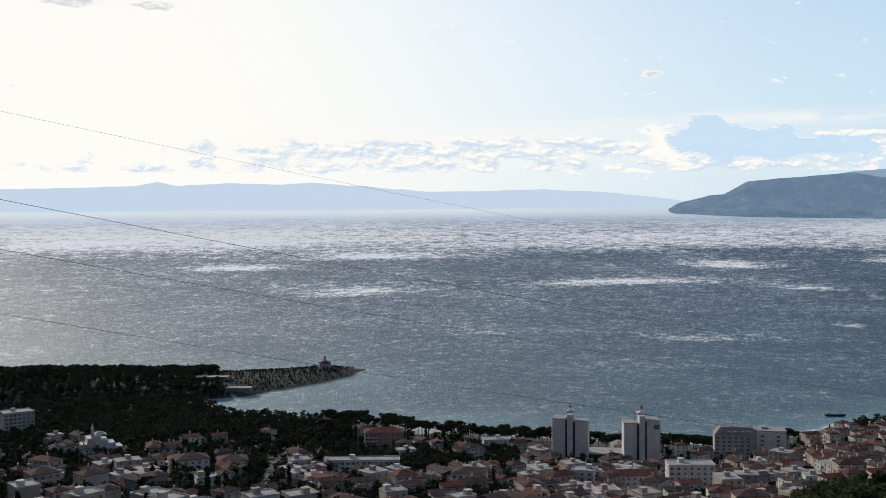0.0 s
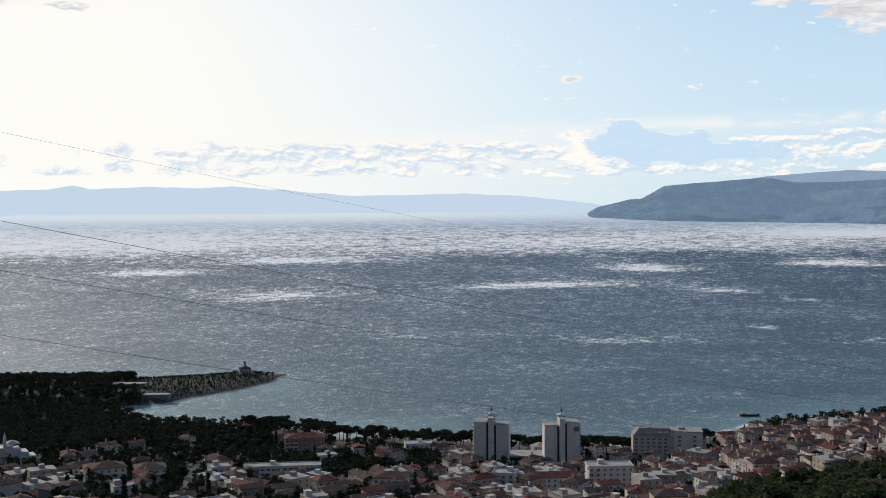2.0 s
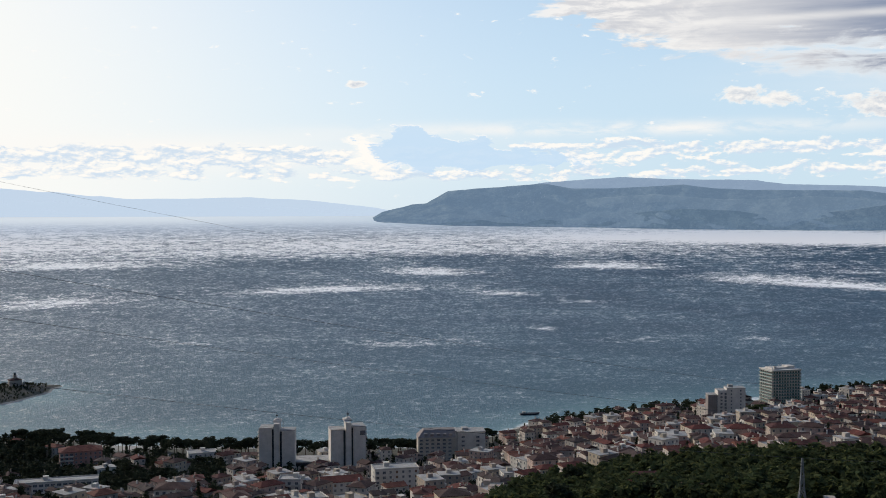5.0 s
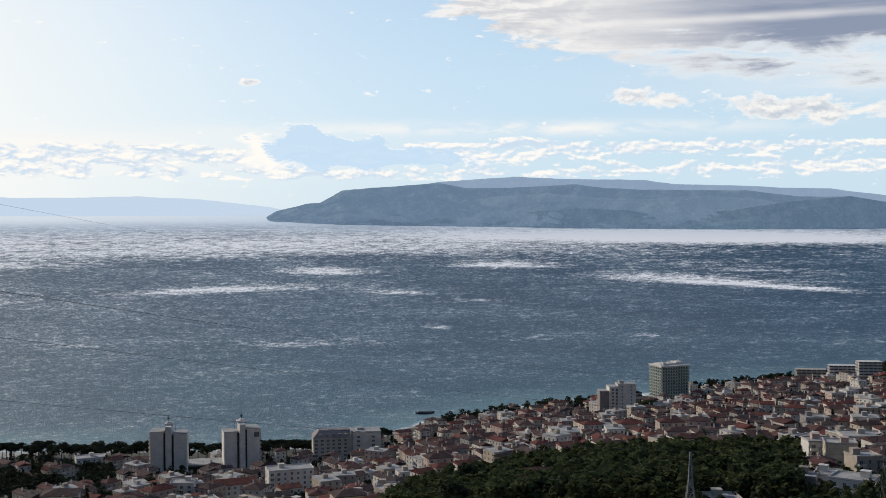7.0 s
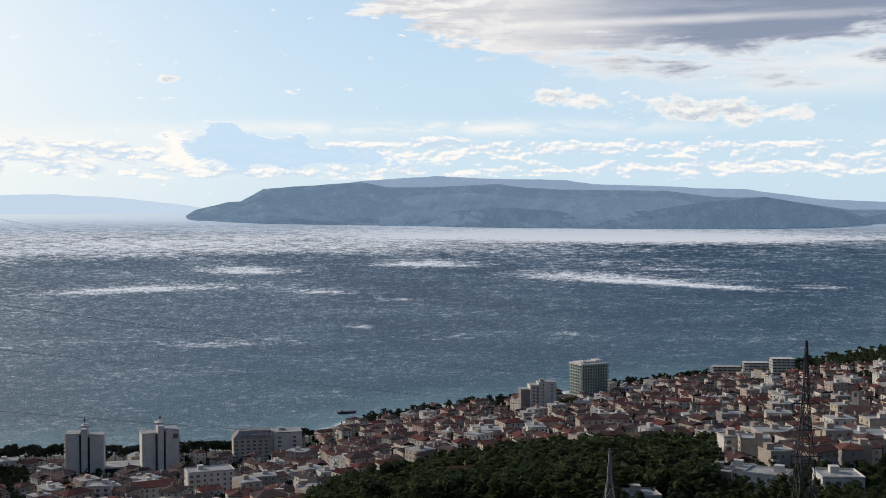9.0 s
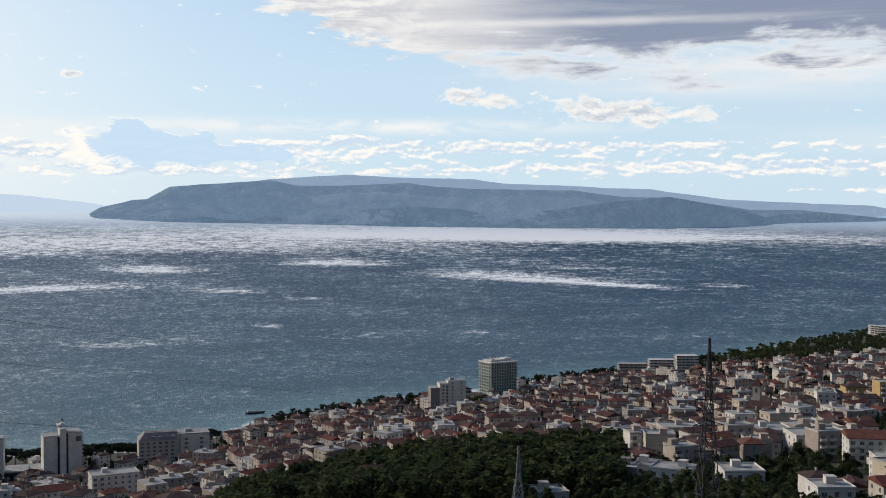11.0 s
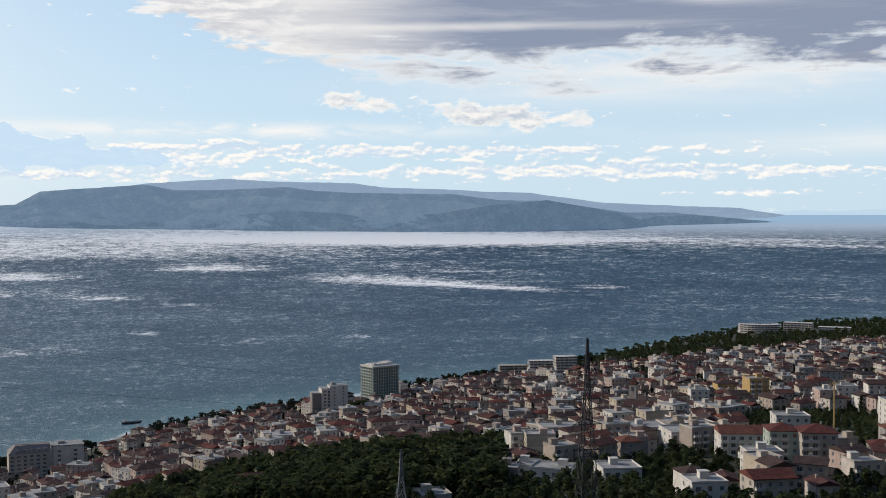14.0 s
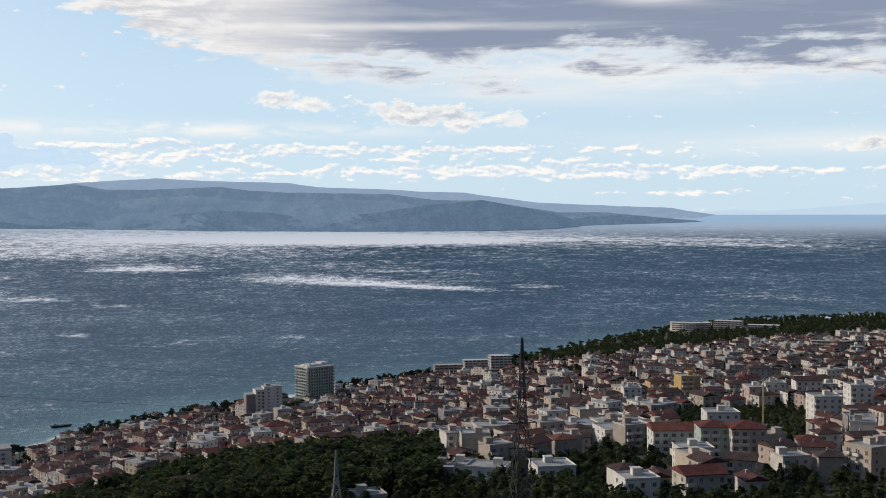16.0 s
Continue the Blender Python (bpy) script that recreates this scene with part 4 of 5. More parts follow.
# ---- long church with a bell tower ----
nave = new("church")
part("wall", Shape().box(-15, 15, -7, 7, -5, 8).mesh("wall", CREAM), nave)
part("aisle", Shape().box(-15, 15, -11, -7, -5, 5).mesh("aisle", CREAM), nave)
part("roof", Shape().hip(30, 14, 8, 3.4, 0.5, gable=True).mesh("roof", TILE), nave)
part("roof", Shape().add([(-15.4, -11.5, 5), (15.4, -11.5, 5), (15.4, -7, 6.8), (-15.4, -7, 6.8), (-15.4, -11.5, 4.8), (15.4, -11.5, 4.8)], [(0, 1, 2, 3), (4, 5, 1, 0)]).mesh("roof", TILE), nave)
for i in range(8):
    part("window", WINDOW, nave, m=pose(-13 + 3.7 * i, -11, 2.2))
bell = part("bell_tower", Shape().box(-2.2, 2.2, -2.2, 2.2, -5, 20).mesh("bell_tower", CREAM), nave, m=pose(-12, 4, 0))
part("spire", Shape().hip(4.4, 4.4, 20, 4.5, 0.3).mesh("spire", TILE), bell)
part("belfry_opening", Shape().box(-0.8, 0.8, -2.3, -2.1, 16, 18.6).mesh("belfry_opening", PANE), bell)
tagged(set_down(nave, 44.4, 702, -18), "cream church with red roofs and square bell tower", "church")
reserve(44.4, 702, 18)


# ---- terraced hotels along the wooded coast ----
def terraced(name, label, b, r, turn, width, deep, levels, step=1.2, wall=WHITE, curve=0.0):
    root = new(name)
    bays = max(4, int(width / 5))
    marks = [-width / 2 + width * i / bays for i in range(bays + 1)]

    def strip(kind, mat, front, rear, z0, z1):
        """One unbroken bar that follows the bend of the front."""
        v = []
        for x in marks:
            back = curve * (2 * x / width) ** 2
            v += [(x, front + back, z0), (x, rear + back, z0), (x, rear + back, z1), (x, front + back, z1)]
        faces = [(4 * i + j, 4 * i + (j + 1) % 4, 4 * i + 4 + (j + 1) % 4, 4 * i + 4 + j) for i in range(bays) for j in range(4)]
        part(kind, Shape().add(v, faces + [(0, 3, 2, 1), tuple(4 * bays + j for j in range(4))]).mesh(kind, mat), root)

    for k in range(levels):
        y0, z = -deep / 2 + step * k, 3.2 * k
        strip("parapet", wall, y0, deep / 2, z - (6 if k == 0 else 0), z + 1.1)
        strip("floor_slab", wall, y0 - 1.4, deep / 2, z + 3.0, z + 3.2)
        strip("glazing", PANE, y0 + 0.6, deep / 2 - 0.4, z + 1.1, z + 3.0)
        for x in marks[:-1]:
            back = curve * (2 * x / width) ** 2
            part("divider", Shape().box(x, x + 0.4, y0 - 1.2, deep / 2, z + 1.1, z + 3.0).mesh("divider", wall), root, m=pose(0, back, 0))
    tagged(set_down(root, b, r, turn), label, "hotel")
    for k in range(-1, 2):
        reserve(b + math.degrees(k * width * 0.33 / r), r, max(deep, width / 3) * 0.6)
    return root


terraced("hotel", "long white curved hotel with layered terraces above woods", 49.6, 1890, 8, 62, 26, 6, 1.2, curve=14)
terraced("hotel", "tall white hotel wing with stacked terraces above woods", 51.35, 1900, -10, 44, 22, 6, 0.8)
terraced("hotel", "low white annexe hotel with flat roof", 53.0, 1930, 0, 50, 20, 3)
terraced("hotel", "cream terraced hotel with red parapet on the coast", 37.6, 1400, 10, 34, 18, 5, 1.5, CREAM)
terraced("hotel", "white coastal hotel with recessed balconies", 39.0, 1390, 10, 30, 18, 6)
terraced("hotel", "white coastal hotel with sloping gable end", 40.2, 1380, 14, 26, 18, 7, 0.6)
terraced("hotel", "pale curved apartment terraces in rows", 56.2, 1330, 10, 46, 16, 4, 3.0, CREAM, 6)

# ---- headland light and boat ----
light = new("lighthouse")
part("wall", Shape().box(-7, 7, -5, 5, -3, 6).mesh("wall", CREAM), light)
part("roof", Shape().hip(14, 10, 6, 2.2).mesh("roof", TILE), light)
lamp_tower = part("light_tower", Shape().box(-1.6, 1.6, -1.6, 1.6, 5, 11.5).box(-2.1, 2.1, -2.1, 2.1, 11.5, 11.9).mesh("light_tower", CREAM), light)
part("lantern", Shape().box(-1.0, 1.0, -1.0, 1.0, 11.9, 13.4).hip(2, 2, 13.4, 1.0, 0.3).mesh("lantern", STEEL), lamp_tower)
tagged(set_down(light, -6.0, 1405, 10), "small stone lighthouse on a bare headland", "lighthouse")
for b, r, wd in ((-11.6, 1310, 40), (-10.2, 1268, 26)):
    ruin = new("building")
    part("wall", Shape().box(-wd / 2, wd / 2, -5, 5, -4, 3.6).mesh("wall", BROWN), ruin)
    part("roof", Shape().box(-wd / 2 - 0.4, wd / 2 + 0.4, -5.4, 5.4, 3.6, 4.0).mesh("roof", GREY), ruin)
    for i in range(int(wd / 4)):
        part("window", DOORWIN, ruin, m=pose(-wd / 2 + 2 + 4 * i, -5, 1))
    tagged(set_down(ruin, b, r, -12), "low grey flat-roofed building among headland pines", "building")
    reserve(b, r, wd * 0.5)

bx, by = at(18.8, 1166)
boat = new("boat")
boat.matrix_basis = pose(bx, by, 0, 0, 0, -18.8 + 12)
hull = [(-9, -2.6, 1.8), (7, -2.6, 1.7), (12, 0, 2.5), (7, 2.6, 1.7), (-9, 2.6, 1.8), (-8, -1.6, -0.6), (7, -1.4, -0.6), (10, 0, -0.4), (7, 1.4, -0.6), (-8, 1.6, -0.6)]
part("hull", Shape().add(hull, [(0, 1, 6, 5), (1, 2, 7, 6), (2, 3, 8, 7), (3, 4, 9, 8), (4, 0, 5, 9), (0, 4, 3, 2, 1), (5, 6, 7, 8, 9)]).mesh("hull", BOATPAINT), boat)
part("wheelhouse", Shape().box(-6.5, -3, -1.5, 1.5, 1.7, 3.6).mesh("wheelhouse", GREY), boat)
tagged(boat, "dark flat work boat moored off the beach", "boat")


# ---- pylons and power lines ----
def lattice(height, foot, waist, bays, arms, thick=0.16, metal=STEEL):
    root = new("pylon")

    def width(z):
        k = z / height
        return foot + (waist - foot) * min(1, k / 0.75) - 0.75 * waist * max(0, (k - 0.75) / 0.25)
    corners = [(-1, -1), (1, -1), (1, 1), (-1, 1)]
    zs = [height * (1 - (1 - i / bays) ** 1.25) for i in range(bays + 1)]
    for cx, cy in corners:
        s = Shape().rope([(cx * width(z) / 2, cy * width(z) / 2, z) for z in zs], thick, 0, 4)
        part("leg", s.mesh("leg", metal), root)
    for z0, z1 in zip(zs, zs[1:]):
        s = Shape()
        for (ax, ay), (bx_, by_) in zip(corners, corners[1:] + corners[:1]):
            a, b = width(z0) / 2, width(z1) / 2
            s.tube((ax * a, ay * a, z0), (bx_ * b, by_ * b, z1), thick * 0.6, sides=4)
            s.tube((bx_ * a, by_ * a, z0), (ax * b, ay * b, z1), thick * 0.6, sides=4)
            s.tube((ax * b, ay * b, z1), (bx_ * b, by_ * b, z1), thick * 0.6, sides=4)
        part("bracing", s.mesh("bracing", metal), root)
    for z, reach in arms:
        s = Shape()
        for k in (-1, 1):
            s.tube((0, 0, z + 1.2), (k * reach, 0, z), thick * 0.7, sides=4).tube((0, 0.5, z), (k * reach, 0, z), thick * 0.7, sides=4).tube((0, -0.5, z), (k * reach, 0, z), thick * 0.7, sides=4)
            for j in range(6):
                s.tube((k * reach, 0, z - 0.25 * j), (k * reach, 0, z - 0.25 * j - 0.12), 0.22, sides=6)
        part("crossarm", s.mesh("crossarm", metal), root)
    return root


gx, gy = at(41.3, 270)
gz = ground_z(gx, gy)
big_pylon = lattice(176 - gz, 6.4, 1.3, 14, ((41, 3.2), (35, 3.6), (29, 3.2)), 0.13)
tagged(set_down(big_pylon, 41.3, 270, 20), "tall steel lattice pylon carrying power lines", "pylon")
px_, py_ = at(32.0, 285)
pz = ground_z(px_, py_)
small_pylon = lattice(EYE - 285 * math.tan(radians(11.6)) - pz, 6.0, 0.9, 9, ((14.0, 3.2),), 0.17, ZINC)
tagged(set_down(small_pylon, 32.0, 285, 10), "small steel lattice pylon above the pines", "pylon")
part("signal_box", Shape().box(-5.1, -4.3, -0.2, 0.2, 10.4, 12.2).box(-4.1, -3.4, -0.2, 0.2, 10.4, 12.2).mesh("signal_box", FRAME), small_pylon, "pale boxes hung from an arm")

qx, qy = at(-45, 120)
for z0, z1, sag, side in ((216.7, 163.4, 3.2, 0), (212.0, 157.4, 2.6, 0), (206.8, 151.5, 3.6, 0), (224.2, 175.9, 3.7, 0)):
    s = Shape()
    pts = []
    for i in range(49):
        k = i / 48
        pts.append((qx + (gx - qx) * k, qy + (gy - qy) * k, z0 + (z1 - z0) * k - 4 * sag * k * (1 - k)))
    s.rope(pts, 0.024 if z0 < 220 else 0.010)
    tagged(new("power_line", s.mesh("power_line", WIRE)), "thin dark overhead power line sagging to a pylon", "cable", "power lines")
mast = lattice(232 - ground_z(qx, qy), 6.0, 1.2, 16, ((232 - ground_z(qx, qy) - 15.3, 3.2),))
tagged(set_down(mast, -45, 120, 0), "steel lattice pylon on the upper slope", "pylon")

# ---- slim construction crane ----
crane = new("tower_crane")
part("mast", Shape().box(-0.3, 0.3, -0.3, 0.3, -2, 30).mesh("mast", OCHRE), crane)
part("jib", Shape().box(-7, 16, -0.2, 0.2, 28.6, 29.0).mesh("jib", OCHRE), crane)
part("counterweight", Shape().box(-7, -5, -0.6, 0.6, 27, 28.5).mesh("counterweight", GREY), crane)
tagged(set_down(crane, 53.0, 560, 70), "slim ochre tower crane between houses", "crane")


# ---- roads ----
def road(name, stops, width, label):
    """A strip laid on the slope through stops of bearing and distance."""
    pts = []
    for (b, r), (b2, r2) in zip(stops, stops[1:]):
        n = max(2, int(math.hypot((r2 - r), radians(b2 - b) * r) / 6))
        pts += [at(b + (b2 - b) * i / n, r + (r2 - r) * i / n) for i in range(n)]
    pts.append(at(*stops[-1]))
    v = []
    for i, (x, y) in enumerate(pts):
        x2, y2 = pts[min(i + 1, len(pts) - 1)]
        x1, y1 = pts[max(i - 1, 0)]
        d = math.hypot(x2 - x1, y2 - y1) or 1
        nx, ny = -(y2 - y1) / d, (x2 - x1) / d
        top = max(ground_z(x + k * nx * width / 2, y + k * ny * width / 2) for k in (-1, 0, 1)) + 1.1
        for k, z in ((-1, top - 4), (-1, top), (1, top), (1, top - 4)):
            v.append((x + k * nx * width / 2, y + k * ny * width / 2, z))
        taken.append((x, y, width * 0.5))
    ob = new(name, mesh_of(name, v, grid_faces(len(pts), 4), [ROAD]))
    return tagged(ob, label, "road", kind="structure")


road("road", [(-9.6, 600), (-8.8, 690), (-8.6, 780), (-7.8, 880), (-4, 960), (3, 955), (12, 955)], 8, "asphalt street running down towards the shore")
road("road", [(8, 620), (14, 640), (18, 700), (24, 760), (30, 790), (36, 690), (41, 650), (48, 640), (56, 600)], 9, "asphalt street crossing the town")
road("road", [(36, 770), (40, 800), (46, 860), (54, 900), (62, 950)], 8, "asphalt street between houses")

# ---- woods ----
def leafy(seed, n, shape, size):
    """A crown of many small tilted leaf clumps."""
    rnd = random.Random(seed)
    v, f = [], []
    lumps = []
    for i in range(14):
        a, q = rnd.uniform(0, 6.283), math.sqrt(rnd.random())
        if shape == "umbrella":
            lumps.append((2.6 * q * math.cos(a), 2.6 * q * math.sin(a), 5.6 + rnd.uniform(-0.5, 1.4) - 0.4 * q, rnd.uniform(0.9, 1.6), 0.55))
        elif shape == "cypress":
            z = 0.8 + i * 0.72
            lumps.append((rnd.uniform(-0.2, 0.2), rnd.uniform(-0.2, 0.2), z, 1.0 - 0.06 * abs(i - 3), 1.3))
        else:
            z = rnd.uniform(1.2, 6.2)
            k = 2.1 * (1 - abs(z - 3.0) / 5.2)
            lumps.append((k * q * math.cos(a), k * q * math.sin(a), z, rnd.uniform(0.9, 1.6), 0.85))
    for i in range(n):
        x, y, z, r, flat = rnd.choice(lumps)
        d = Vector((rnd.gauss(0, 1), rnd.gauss(0, 1), rnd.gauss(0, 1))).normalized() * r * rnd.uniform(0.55, 1.08)
        c = Vector((x + d.x, y + d.y, max(0.3, z + d.z * flat)))
        s = size * rnd.uniform(0.6, 1.3)
        t = Euler((rnd.uniform(-0.9, 0.9), rnd.uniform(-0.9, 0.9), rnd.uniform(0, 6.28))).to_matrix()
        k = len(v)
        v += [tuple(c + t @ Vector(p)) for p in ((-s, -s * 0.5, 0), (s, -s * 0.3, 0.1), (-s * 0.1, s, 0.05))]
        f.append((k, k + 1, k + 2))
    return v, f


def trunk_shape(seed, top):
    rnd = random.Random(seed)
    s = Shape()
    a = Vector((0, 0, -1.5))
    for i in range(4):
        b = Vector((rnd.uniform(-0.2, 0.2) * i, rnd.uniform(-0.2, 0.2) * i, top * (i + 1) / 4))
        s.tube(a, b, 0.22 - 0.04 * i, sides=6)
        a = b
    for i in range(4):
        t = rnd.uniform(0, 6.28)
        s.tube((0, 0, top * (0.55 + 0.1 * i)), (1.5 * math.cos(t), 1.5 * math.sin(t), top * (0.8 + 0.08 * i)), 0.08, sides=4)
    return s


KINDS = [("umbrella", 5.4, SHADEPINE), ("umbrella", 5.6, SHADEPINE), ("round", 4.5, PINE), ("round", 4.0, PINE), ("round", 3.6, OLIVE), ("cypress", 7.0, PINE)]
full, light_crowns, boles = [], [], []
for i, (shape, top, leaf) in enumerate(KINDS):
    v, f = leafy(20 + i, 800, shape, 0.42)
    full.append(mesh_of("crown", v, f, [leaf]))
    light_crowns.append([np.array(x) for x in leafy(60 + i, 150, shape, 0.76)])
    boles.append(trunk_shape(i, top).mesh("trunk", BARK))
TREE_LABEL = {"umbrella": "dark umbrella pine with a bare trunk", "round": "dense green pine on the slope", "cypress": "slim dark cypress"}
protos = {}


def tree(kind, x, y, size, turn, label=""):
    m = pose(x, y, ground_z(x, y), 0, 0, turn) @ Matrix.Diagonal((size, size, size * (0.9 + 0.2 * ((x * 7.3) % 1)), 1))
    if kind in protos:
        ob = copy_thing(protos[kind], pose(0, 0, 0))
        ob.matrix_basis = m
    else:
        ob = new("tree")
        part("trunk", boles[kind], ob)
        part("crown", full[kind], ob)
        ob.matrix_basis = m
        tagged(ob, label or TREE_LABEL[KINDS[kind][0]], "tree", "trees of the hillside")
        protos[kind] = ob
    return ob


def forest(name, label, spots, leaf=PINE):
    """Trees past counting, joined."""
    v, f, k = [], [], 0
    vs, fs = [], []
    for x, y, kind, size, turn in spots:
        pv, pf = light_crowns[kind]
        c, s = math.cos(turn) * size, math.sin(turn) * size
        q = np.empty_like(pv)
        q[:, 0] = x + c * pv[:, 0] - s * pv[:, 1]
        q[:, 1] = y + s * pv[:, 0] + c * pv[:, 1]
        q[:, 2] = ground_z(x, y) + size * pv[:, 2] - 0.4
        vs.append(q)
        fs.append(pf + k)
        k += len(pv)
    me = mesh_of(name, np.concatenate(vs).tolist(), np.concatenate(fs).tolist(), [leaf])
    return tagged(new(name, me), label, "woods", kind="stuff")


rnd = random.Random(5)


def scatter(n, b0, b1, r0, r1, gap, where=None, tries=12):
    out, mine = [], Plots()
    for i in range(n * tries):
        if len(out) >= n:
            break
        b, r = rnd.uniform(b0, b1), math.sqrt(rnd.uniform(r0 * r0, r1 * r1))
        if where and not where(b, r):
            continue
        x, y = at(b, r)
        if ground_z(x, y) < 1.6 or not is_free(x, y, 1.5):
            continue
        if any((x - p[0]) ** 2 + (y - p[1]) ** 2 < gap * gap for p in mine.near(x, y)):
            continue
        mine.append((x, y, 0))
        out.append((x, y, b, r))
    return out


def headland_wood(b, r):
    return r > interp(b, [(-30, 930), (-19, 930), (-14, 880), (-11, 960), (-8, 985), (-5, 985)]) and (b < -11.2 or r < 1180)


spots = [(x, y, rnd.choice((0, 1, 2, 2, 3, 3)), rnd.uniform(1.0, 1.6), rnd.uniform(0, 6.28)) for x, y, b, r in scatter(2900, -29, -4.5, 850, 1440, 5.2, headland_wood, 5)]
spots += [(x, y, rnd.choice((3, 4)), rnd.uniform(0.22, 0.5), rnd.uniform(0, 6.28)) for x, y, b, r in scatter(1100, -11.5, -4.6, 1240, 1445, 1.9)]
forest("headland_woods", "dark pine woods covering the headland", spots, SHADEPINE)
COAST = [(33, 1375), (38, 1425), (43, 1440), (48, 1400), (53, 1560), (60, 1800), (70, 2000)]
spots = [(x, y, rnd.choice((1, 2, 2, 3)), rnd.uniform(1.0, 1.7), rnd.uniform(0, 6.28)) for x, y, b, r in scatter(2300, 33, 66, 1370, 2480, 7, lambda b, r: r > interp(b, COAST) and r < interp(b, SHORE) - 12, 3)]
forest("coast_woods", "dense green pine woods along the far coast", spots)

near_trees, shore_spots = [], []
# shore pines
for x, y, b, r in scatter(135, -6, 17, 930, 1080, 5.5, lambda b, r: -48 < r - interp(b, SHORE) < -14, 90):
    near_trees.append((rnd.choice((0, 1)), x, y, rnd.uniform(1.4, 2.0)))
for x, y, b, r in scatter(80, 19.6, 28.5, 1040, 1250, 5.5, lambda b, r: -75 < r - interp(b, SHORE) < -14, 90):
    shore_spots.append((x, y, rnd.choice((1, 2, 2)), rnd.uniform(1.2, 1.6), rnd.uniform(0, 6.28)))
    taken.append((x, y, 2.6))
for x, y, b, r in scatter(110, 31.8, 41.5, 1250, 1620, 6, lambda b, r: -72 < r - interp(b, SHORE) < -10, 90):
    shore_spots.append((x, y, rnd.choice((1, 2, 2, 3)), rnd.uniform(1.2, 1.8), rnd.uniform(0, 6.28)))
    taken.append((x, y, 2.6))
for x, y, b, r in scatter(16, 29.2, 30.6, 1040, 1090, 6, None, 60):
    near_trees.append((2, x, y, rnd.uniform(1.2, 1.7)))


def pine_hill(b, r):
    if not 17 < b < 37.2:
        return False
    lo = interp(b, [(17, 455), (22, 420), (30, 390), (37, 395)])
    hi = interp(b, [(17, 500), (18.5, 580), (21, 625), (25, 640), (29, 610), (33, 590), (36.5, 570)])
    return lo < r < hi


# houses standing among the pines
for i, (b, r, wd, dp, fl, rf) in enumerate([(24.6, 545, 12, 10, 2, "gable"), (25.4, 520, 11, 9, 2, "hip"), (23.2, 515, 12, 10, 2, "gable"), (33.5, 400, 12, 11, 1, "flat"), (27.2, 455, 11, 10, 2, "hip")]):
    tagged(set_down(house(wd, dp, fl, rf, CREAM, 1, 1, "house", seed=70 + i), b, r, 15), "small cream house half hidden among pines", "house")
    reserve(b, r, 8)
pines = scatter(700, 17, 37.2, 385, 645, 5.0, pine_hill)
for x, y, b, r in pines[:40]:
    near_trees.append((rnd.choice((2, 2, 3, 3, 1)), x, y, rnd.uniform(1.1, 1.8)))
spots = [(x, y, rnd.choice((2, 2, 3, 3)), rnd.uniform(1.1, 1.9), rnd.uniform(0, 6.28)) for x, y, b, r in pines[40:]]
spots += [(x, y, rnd.choice((2, 3, 3, 4)), rnd.uniform(0.6, 1.1), rnd.uniform(0, 6.28)) for x, y, b, r in scatter(230, 36, 47, 375, 490, 4.6)]
spots += [(x, y, rnd.choice((2, 3, 3, 4)), rnd.uniform(0.6, 1.2), rnd.uniform(0, 6.28)) for x, y, b, r in scatter(120, 46, 61, 345, 400, 4.6)]
for x, y, b, r in scatter(50, 43, 49, 420, 525, 5.5):
    near_trees.append((rnd.choice((2, 3, 3)), x, y, rnd.uniform(0.7, 1.1)))
for x, y, b, r in scatter(40, 52.5, 60, 375, 440, 5.5):
    near_trees.append((rnd.choice((2, 3, 3)), x, y, rnd.uniform(0.8, 1.25)))
for x, y, b, r in scatter(30, 31, 37.5, 372, 420, 5):
    near_trees.append((rnd.choice((3, 4)), x, y, rnd.uniform(0.6, 0.9)))
for kind, x, y, size in near_trees:
    tree(kind, x, y, size, rnd.uniform(0, 360))
    taken.append((x, y, 2.6))
groves = [(x, y, rnd.choice((4, 4, 3)), rnd.uniform(0.45, 0.8), rnd.uniform(0, 6.28)) for x, y, b, r in scatter(900, 48.2, 56.5, 515, 720, 4.0)]
for x, y, b, r in pines[40:]:
    taken.append((x, y, 2.6))

# ---- houses of the town ----
TYPES = [
    (9, 8.5, 2, "hip", 0), (10, 9, 3, "hip", 1), (12, 9, 3, "gable", 1), (8.5, 10, 2, "gable", 0), (13, 10, 3, "hip", 1), (11, 10, 3, "gable", 1),
    (11, 10, 3, "flat", 1), (14, 11, 4, "hip", 2), (13, 11, 4, "flat", 2), (9, 9, 3, "hip", 1)]
WEIGHTS = (3, 3, 5, 6, 2, 6, 3.6, 1.6, 2.2, 2.5)
ROOF_WORD = {"hip": "red hipped tile roof", "gable": "red gabled tile roof", "flat": "pale flat roof"}
prototypes = {}


def town(b, r):
    if b < -9 and r > interp(b, [(-30, 900), (-19, 910), (-14, 860), (-9, 960)]):
        return False
    if r > interp(b, SHORE) - (40 if b < 30 else 62) or b > 33 and r > interp(b, COAST) - 15:
        return False
    if pine_hill(b, r) or 18.5 < b < 37 and r < 520:
        return False
    if 48.5 < b < 55.5 and 520 < r < 705 or r < (480 if b < 46 else 400):
        return False
    return True


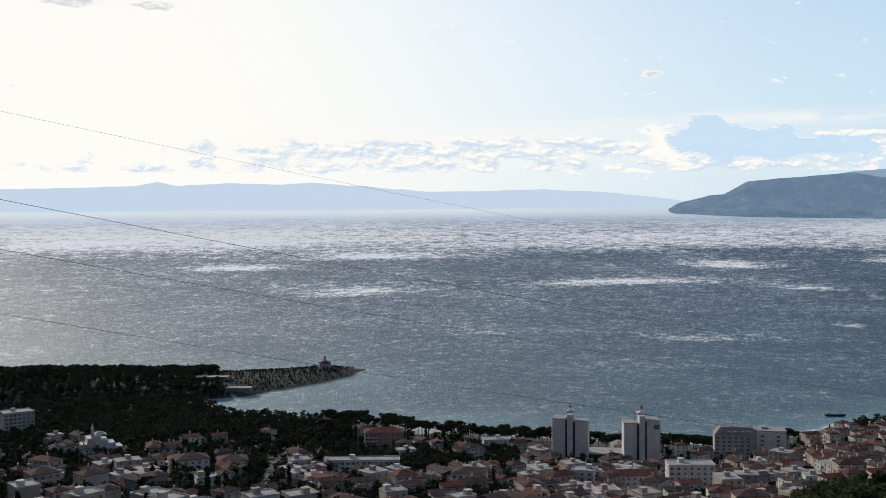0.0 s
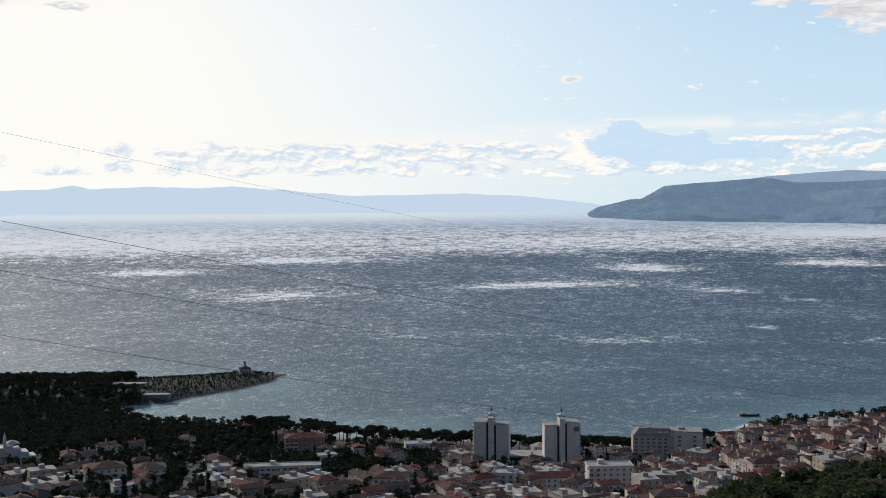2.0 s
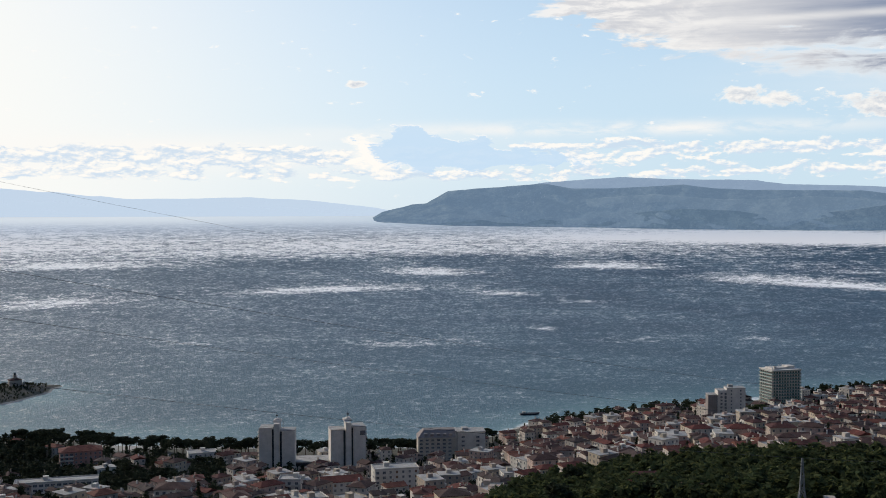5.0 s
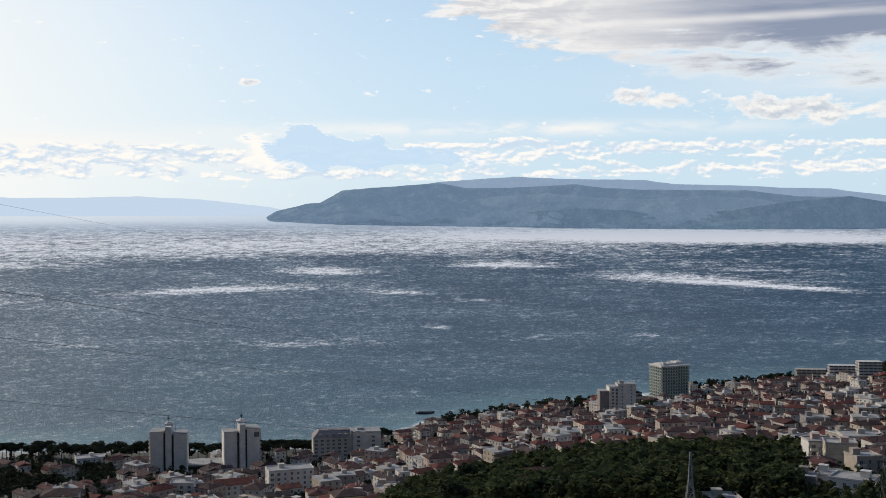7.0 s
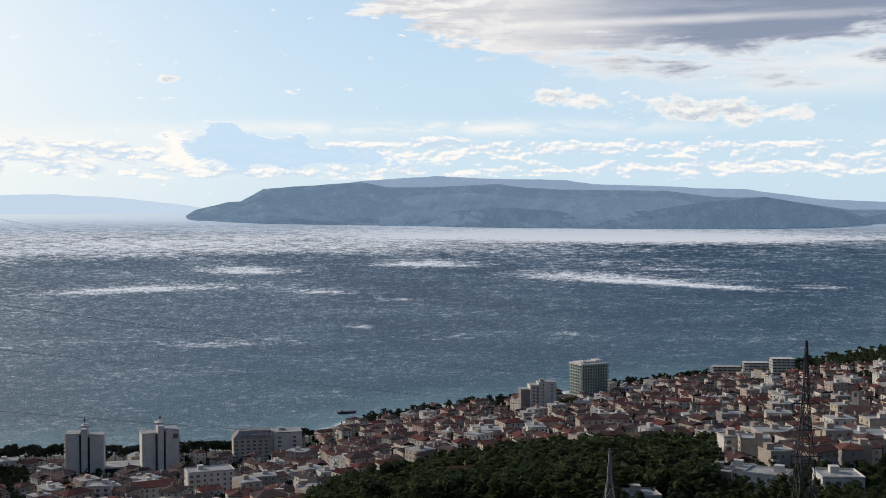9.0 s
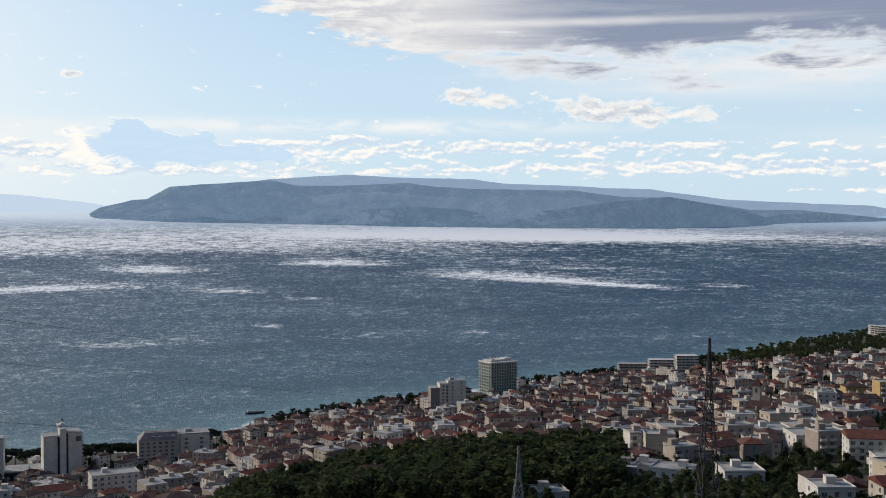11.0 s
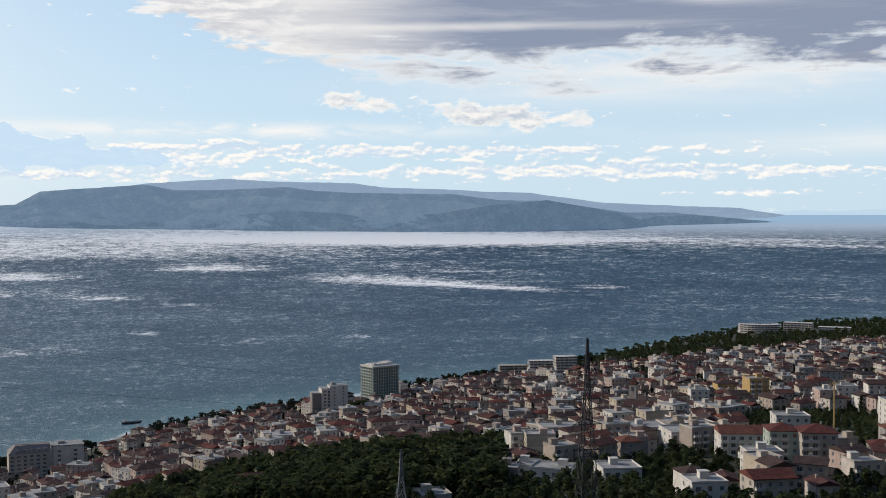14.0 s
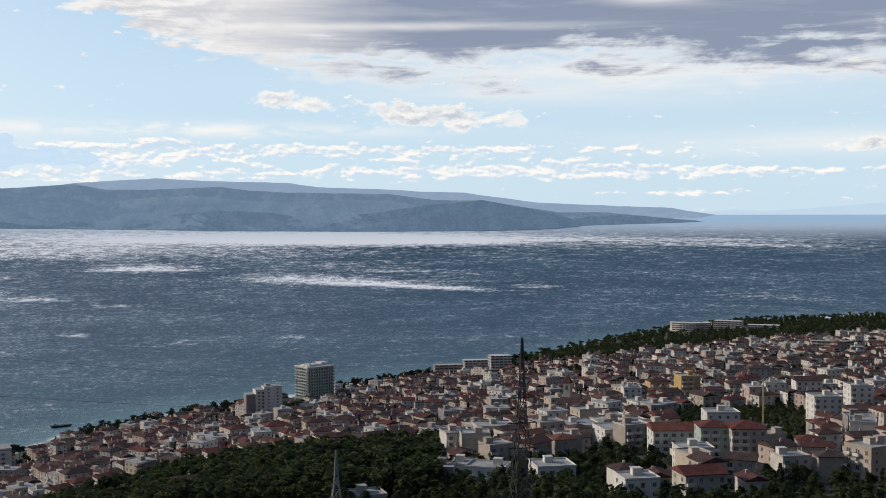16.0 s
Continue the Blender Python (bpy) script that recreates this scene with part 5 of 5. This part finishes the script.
lots = []
for step in range(19000):
    b = rnd.uniform(-26, 64)
    r = rnd.uniform(370, 1900) if step % 2 else rnd.uniform(370, 800)
    if not town(b, r) or b < 4 and rnd.random() < 0.96 and noise.noise((b * 0.35, r * 0.012, 2)) > (-0.2 if b > -8 else -0.36):
        continue
    kind = rnd.choices(range(len(TYPES)), WEIGHTS)[0]
    if b > 36 and r < 700 and rnd.random() < 0.15:
        kind = rnd.choice((6, 8))
    size = max(TYPES[kind][:2]) * 0.5 + 1.2
    x, y = at(b, r)
    if ground_z(x, y) < 2 or not is_free(x, y, size):
        continue
    taken.append((x, y, size))
    lots.append((r, b, x, y, kind, -b + rnd.choice((0, 0, 90, -90, 180)) + rnd.gauss(28, 13)))
lots.sort()
for r, b, x, y, kind, turn in lots[:225]:
    m = pose(x, y, ground_z(x, y), 0, 0, turn)
    if kind in prototypes:
        copy_thing(prototypes[kind], m)
    else:
        wd, dp, fl, rf, bal = TYPES[kind]
        ob = house(wd, dp, fl, rf, PLASTER, bal, 1, "house", seed=200 + kind)
        ob.matrix_basis = m
        prototypes[kind] = tagged(ob, "%s-storey rendered house with %s" % (("", "", "two", "three", "four")[fl], ROOF_WORD[rf]), "house", "houses of the town")

far_town = Shape()
for r, b, x, y, kind, turn in lots[225:]:
    wd, dp, fl, rf, bal = TYPES[kind]
    wd, dp = wd * rnd.uniform(0.85, 1.25), dp * rnd.uniform(0.9, 1.1)
    h = fl * FLOOR + rnd.uniform(0, 0.8)
    m = pose(x, y, ground_z(x, y), 0, 0, turn)
    far_town.box(-wd / 2, wd / 2, -dp / 2, dp / 2, -5, h, 0, m)
    if rf == "flat":
        far_town.box(-wd / 2 - 0.2, wd / 2 + 0.2, -dp / 2 - 0.2, dp / 2 + 0.2, h, h + 0.4, 2, m).box(-1.5, 1.5, -1, 2, h + 0.4, h + 2.6, 0, m)
    else:
        far_town.hip(wd, dp, h, rnd.uniform(0.13, 0.19) * min(wd, dp) + 0.2, 0.35, 1, m, rf == "gable")
        far_town.box(-0.4, 0.4, 1, 1.7, h, h + 0.2 * min(wd, dp) + 1.6, 0, m)
        if rnd.random() < 0.5:
            far_town.box(wd / 2, wd / 2 + wd * 0.4, -dp / 2 + 1, dp / 2 - 1, -5, h - 3, 0, m)
            far_town.hip(wd * 0.4, dp - 2, h - 3, 1.1, 0.4, 1, m @ pose(wd * 0.7, 0, 0))
    for k in range(fl):
        for side, span, deep in ((0, wd, dp), (90, dp, wd), (-90, dp, wd), (180, wd, dp)):
            n = max(2, int(span / 3.6))
            q = m @ pose(0, 0, 0, 0, 0, side)
            for i in range(n):
                wx = -span / 2 + span * (i + 0.5) / n
                if k and bal and side == 0 and i == 0:
                    far_town.box(wx - 1.7, wx + 1.7, -deep / 2 - 1.3, -deep / 2, k * FLOOR, k * FLOOR + 1.0, 4, q)
                far_town.box(wx - 0.55, wx + 0.55, -deep / 2 - 0.05, -deep / 2 + 0.05, k * FLOOR + 1.0, k * FLOOR + 2.4, 3, q)
tagged(new("town_houses", far_town.mesh("town_houses", PLASTER, TILE, FLATROOF, PANE, WHITE)), "crowded pale houses with red tiled roofs", "houses", kind="stuff")

# garden trees between the houses
garden = []
for step in range(34000):
    b = rnd.uniform(-24, 62)
    r = math.sqrt(rnd.uniform(380 ** 2, 1500 ** 2))
    if not town(b, r):
        continue
    x, y = at(b, r)
    if ground_z(x, y) < 2 or not is_free(x, y, 1.0):
        continue
    taken.append((x, y, 2.0))
    garden.append((x, y, rnd.choice((2, 3, 3, 4, 4, 4, 5)), rnd.uniform(0.4, 1.1) * (1.5 if b < 4 else 1.0), rnd.uniform(0, 6.28)))
    if len(garden) > 3800:
        break
for x, y, b, r in scatter(1100, -24, 7, 560, 1000, 6.0, lambda b, r: r < interp(b, SHORE) - 60, 6):
    garden.append((x, y, rnd.choice((0, 1, 2, 3, 3)), rnd.uniform(0.9, 1.4), rnd.uniform(0, 6.28)))
forest("garden_trees", "small dark garden trees between houses", garden, SHADEPINE)
forest("shore_woods", "dark pines in a belt behind the beach", shore_spots, SHADEPINE)
forest("hill_pines", "dense pines on the hill below the pylons", spots)
forest("olive_grove", "low green olive grove between houses", groves)
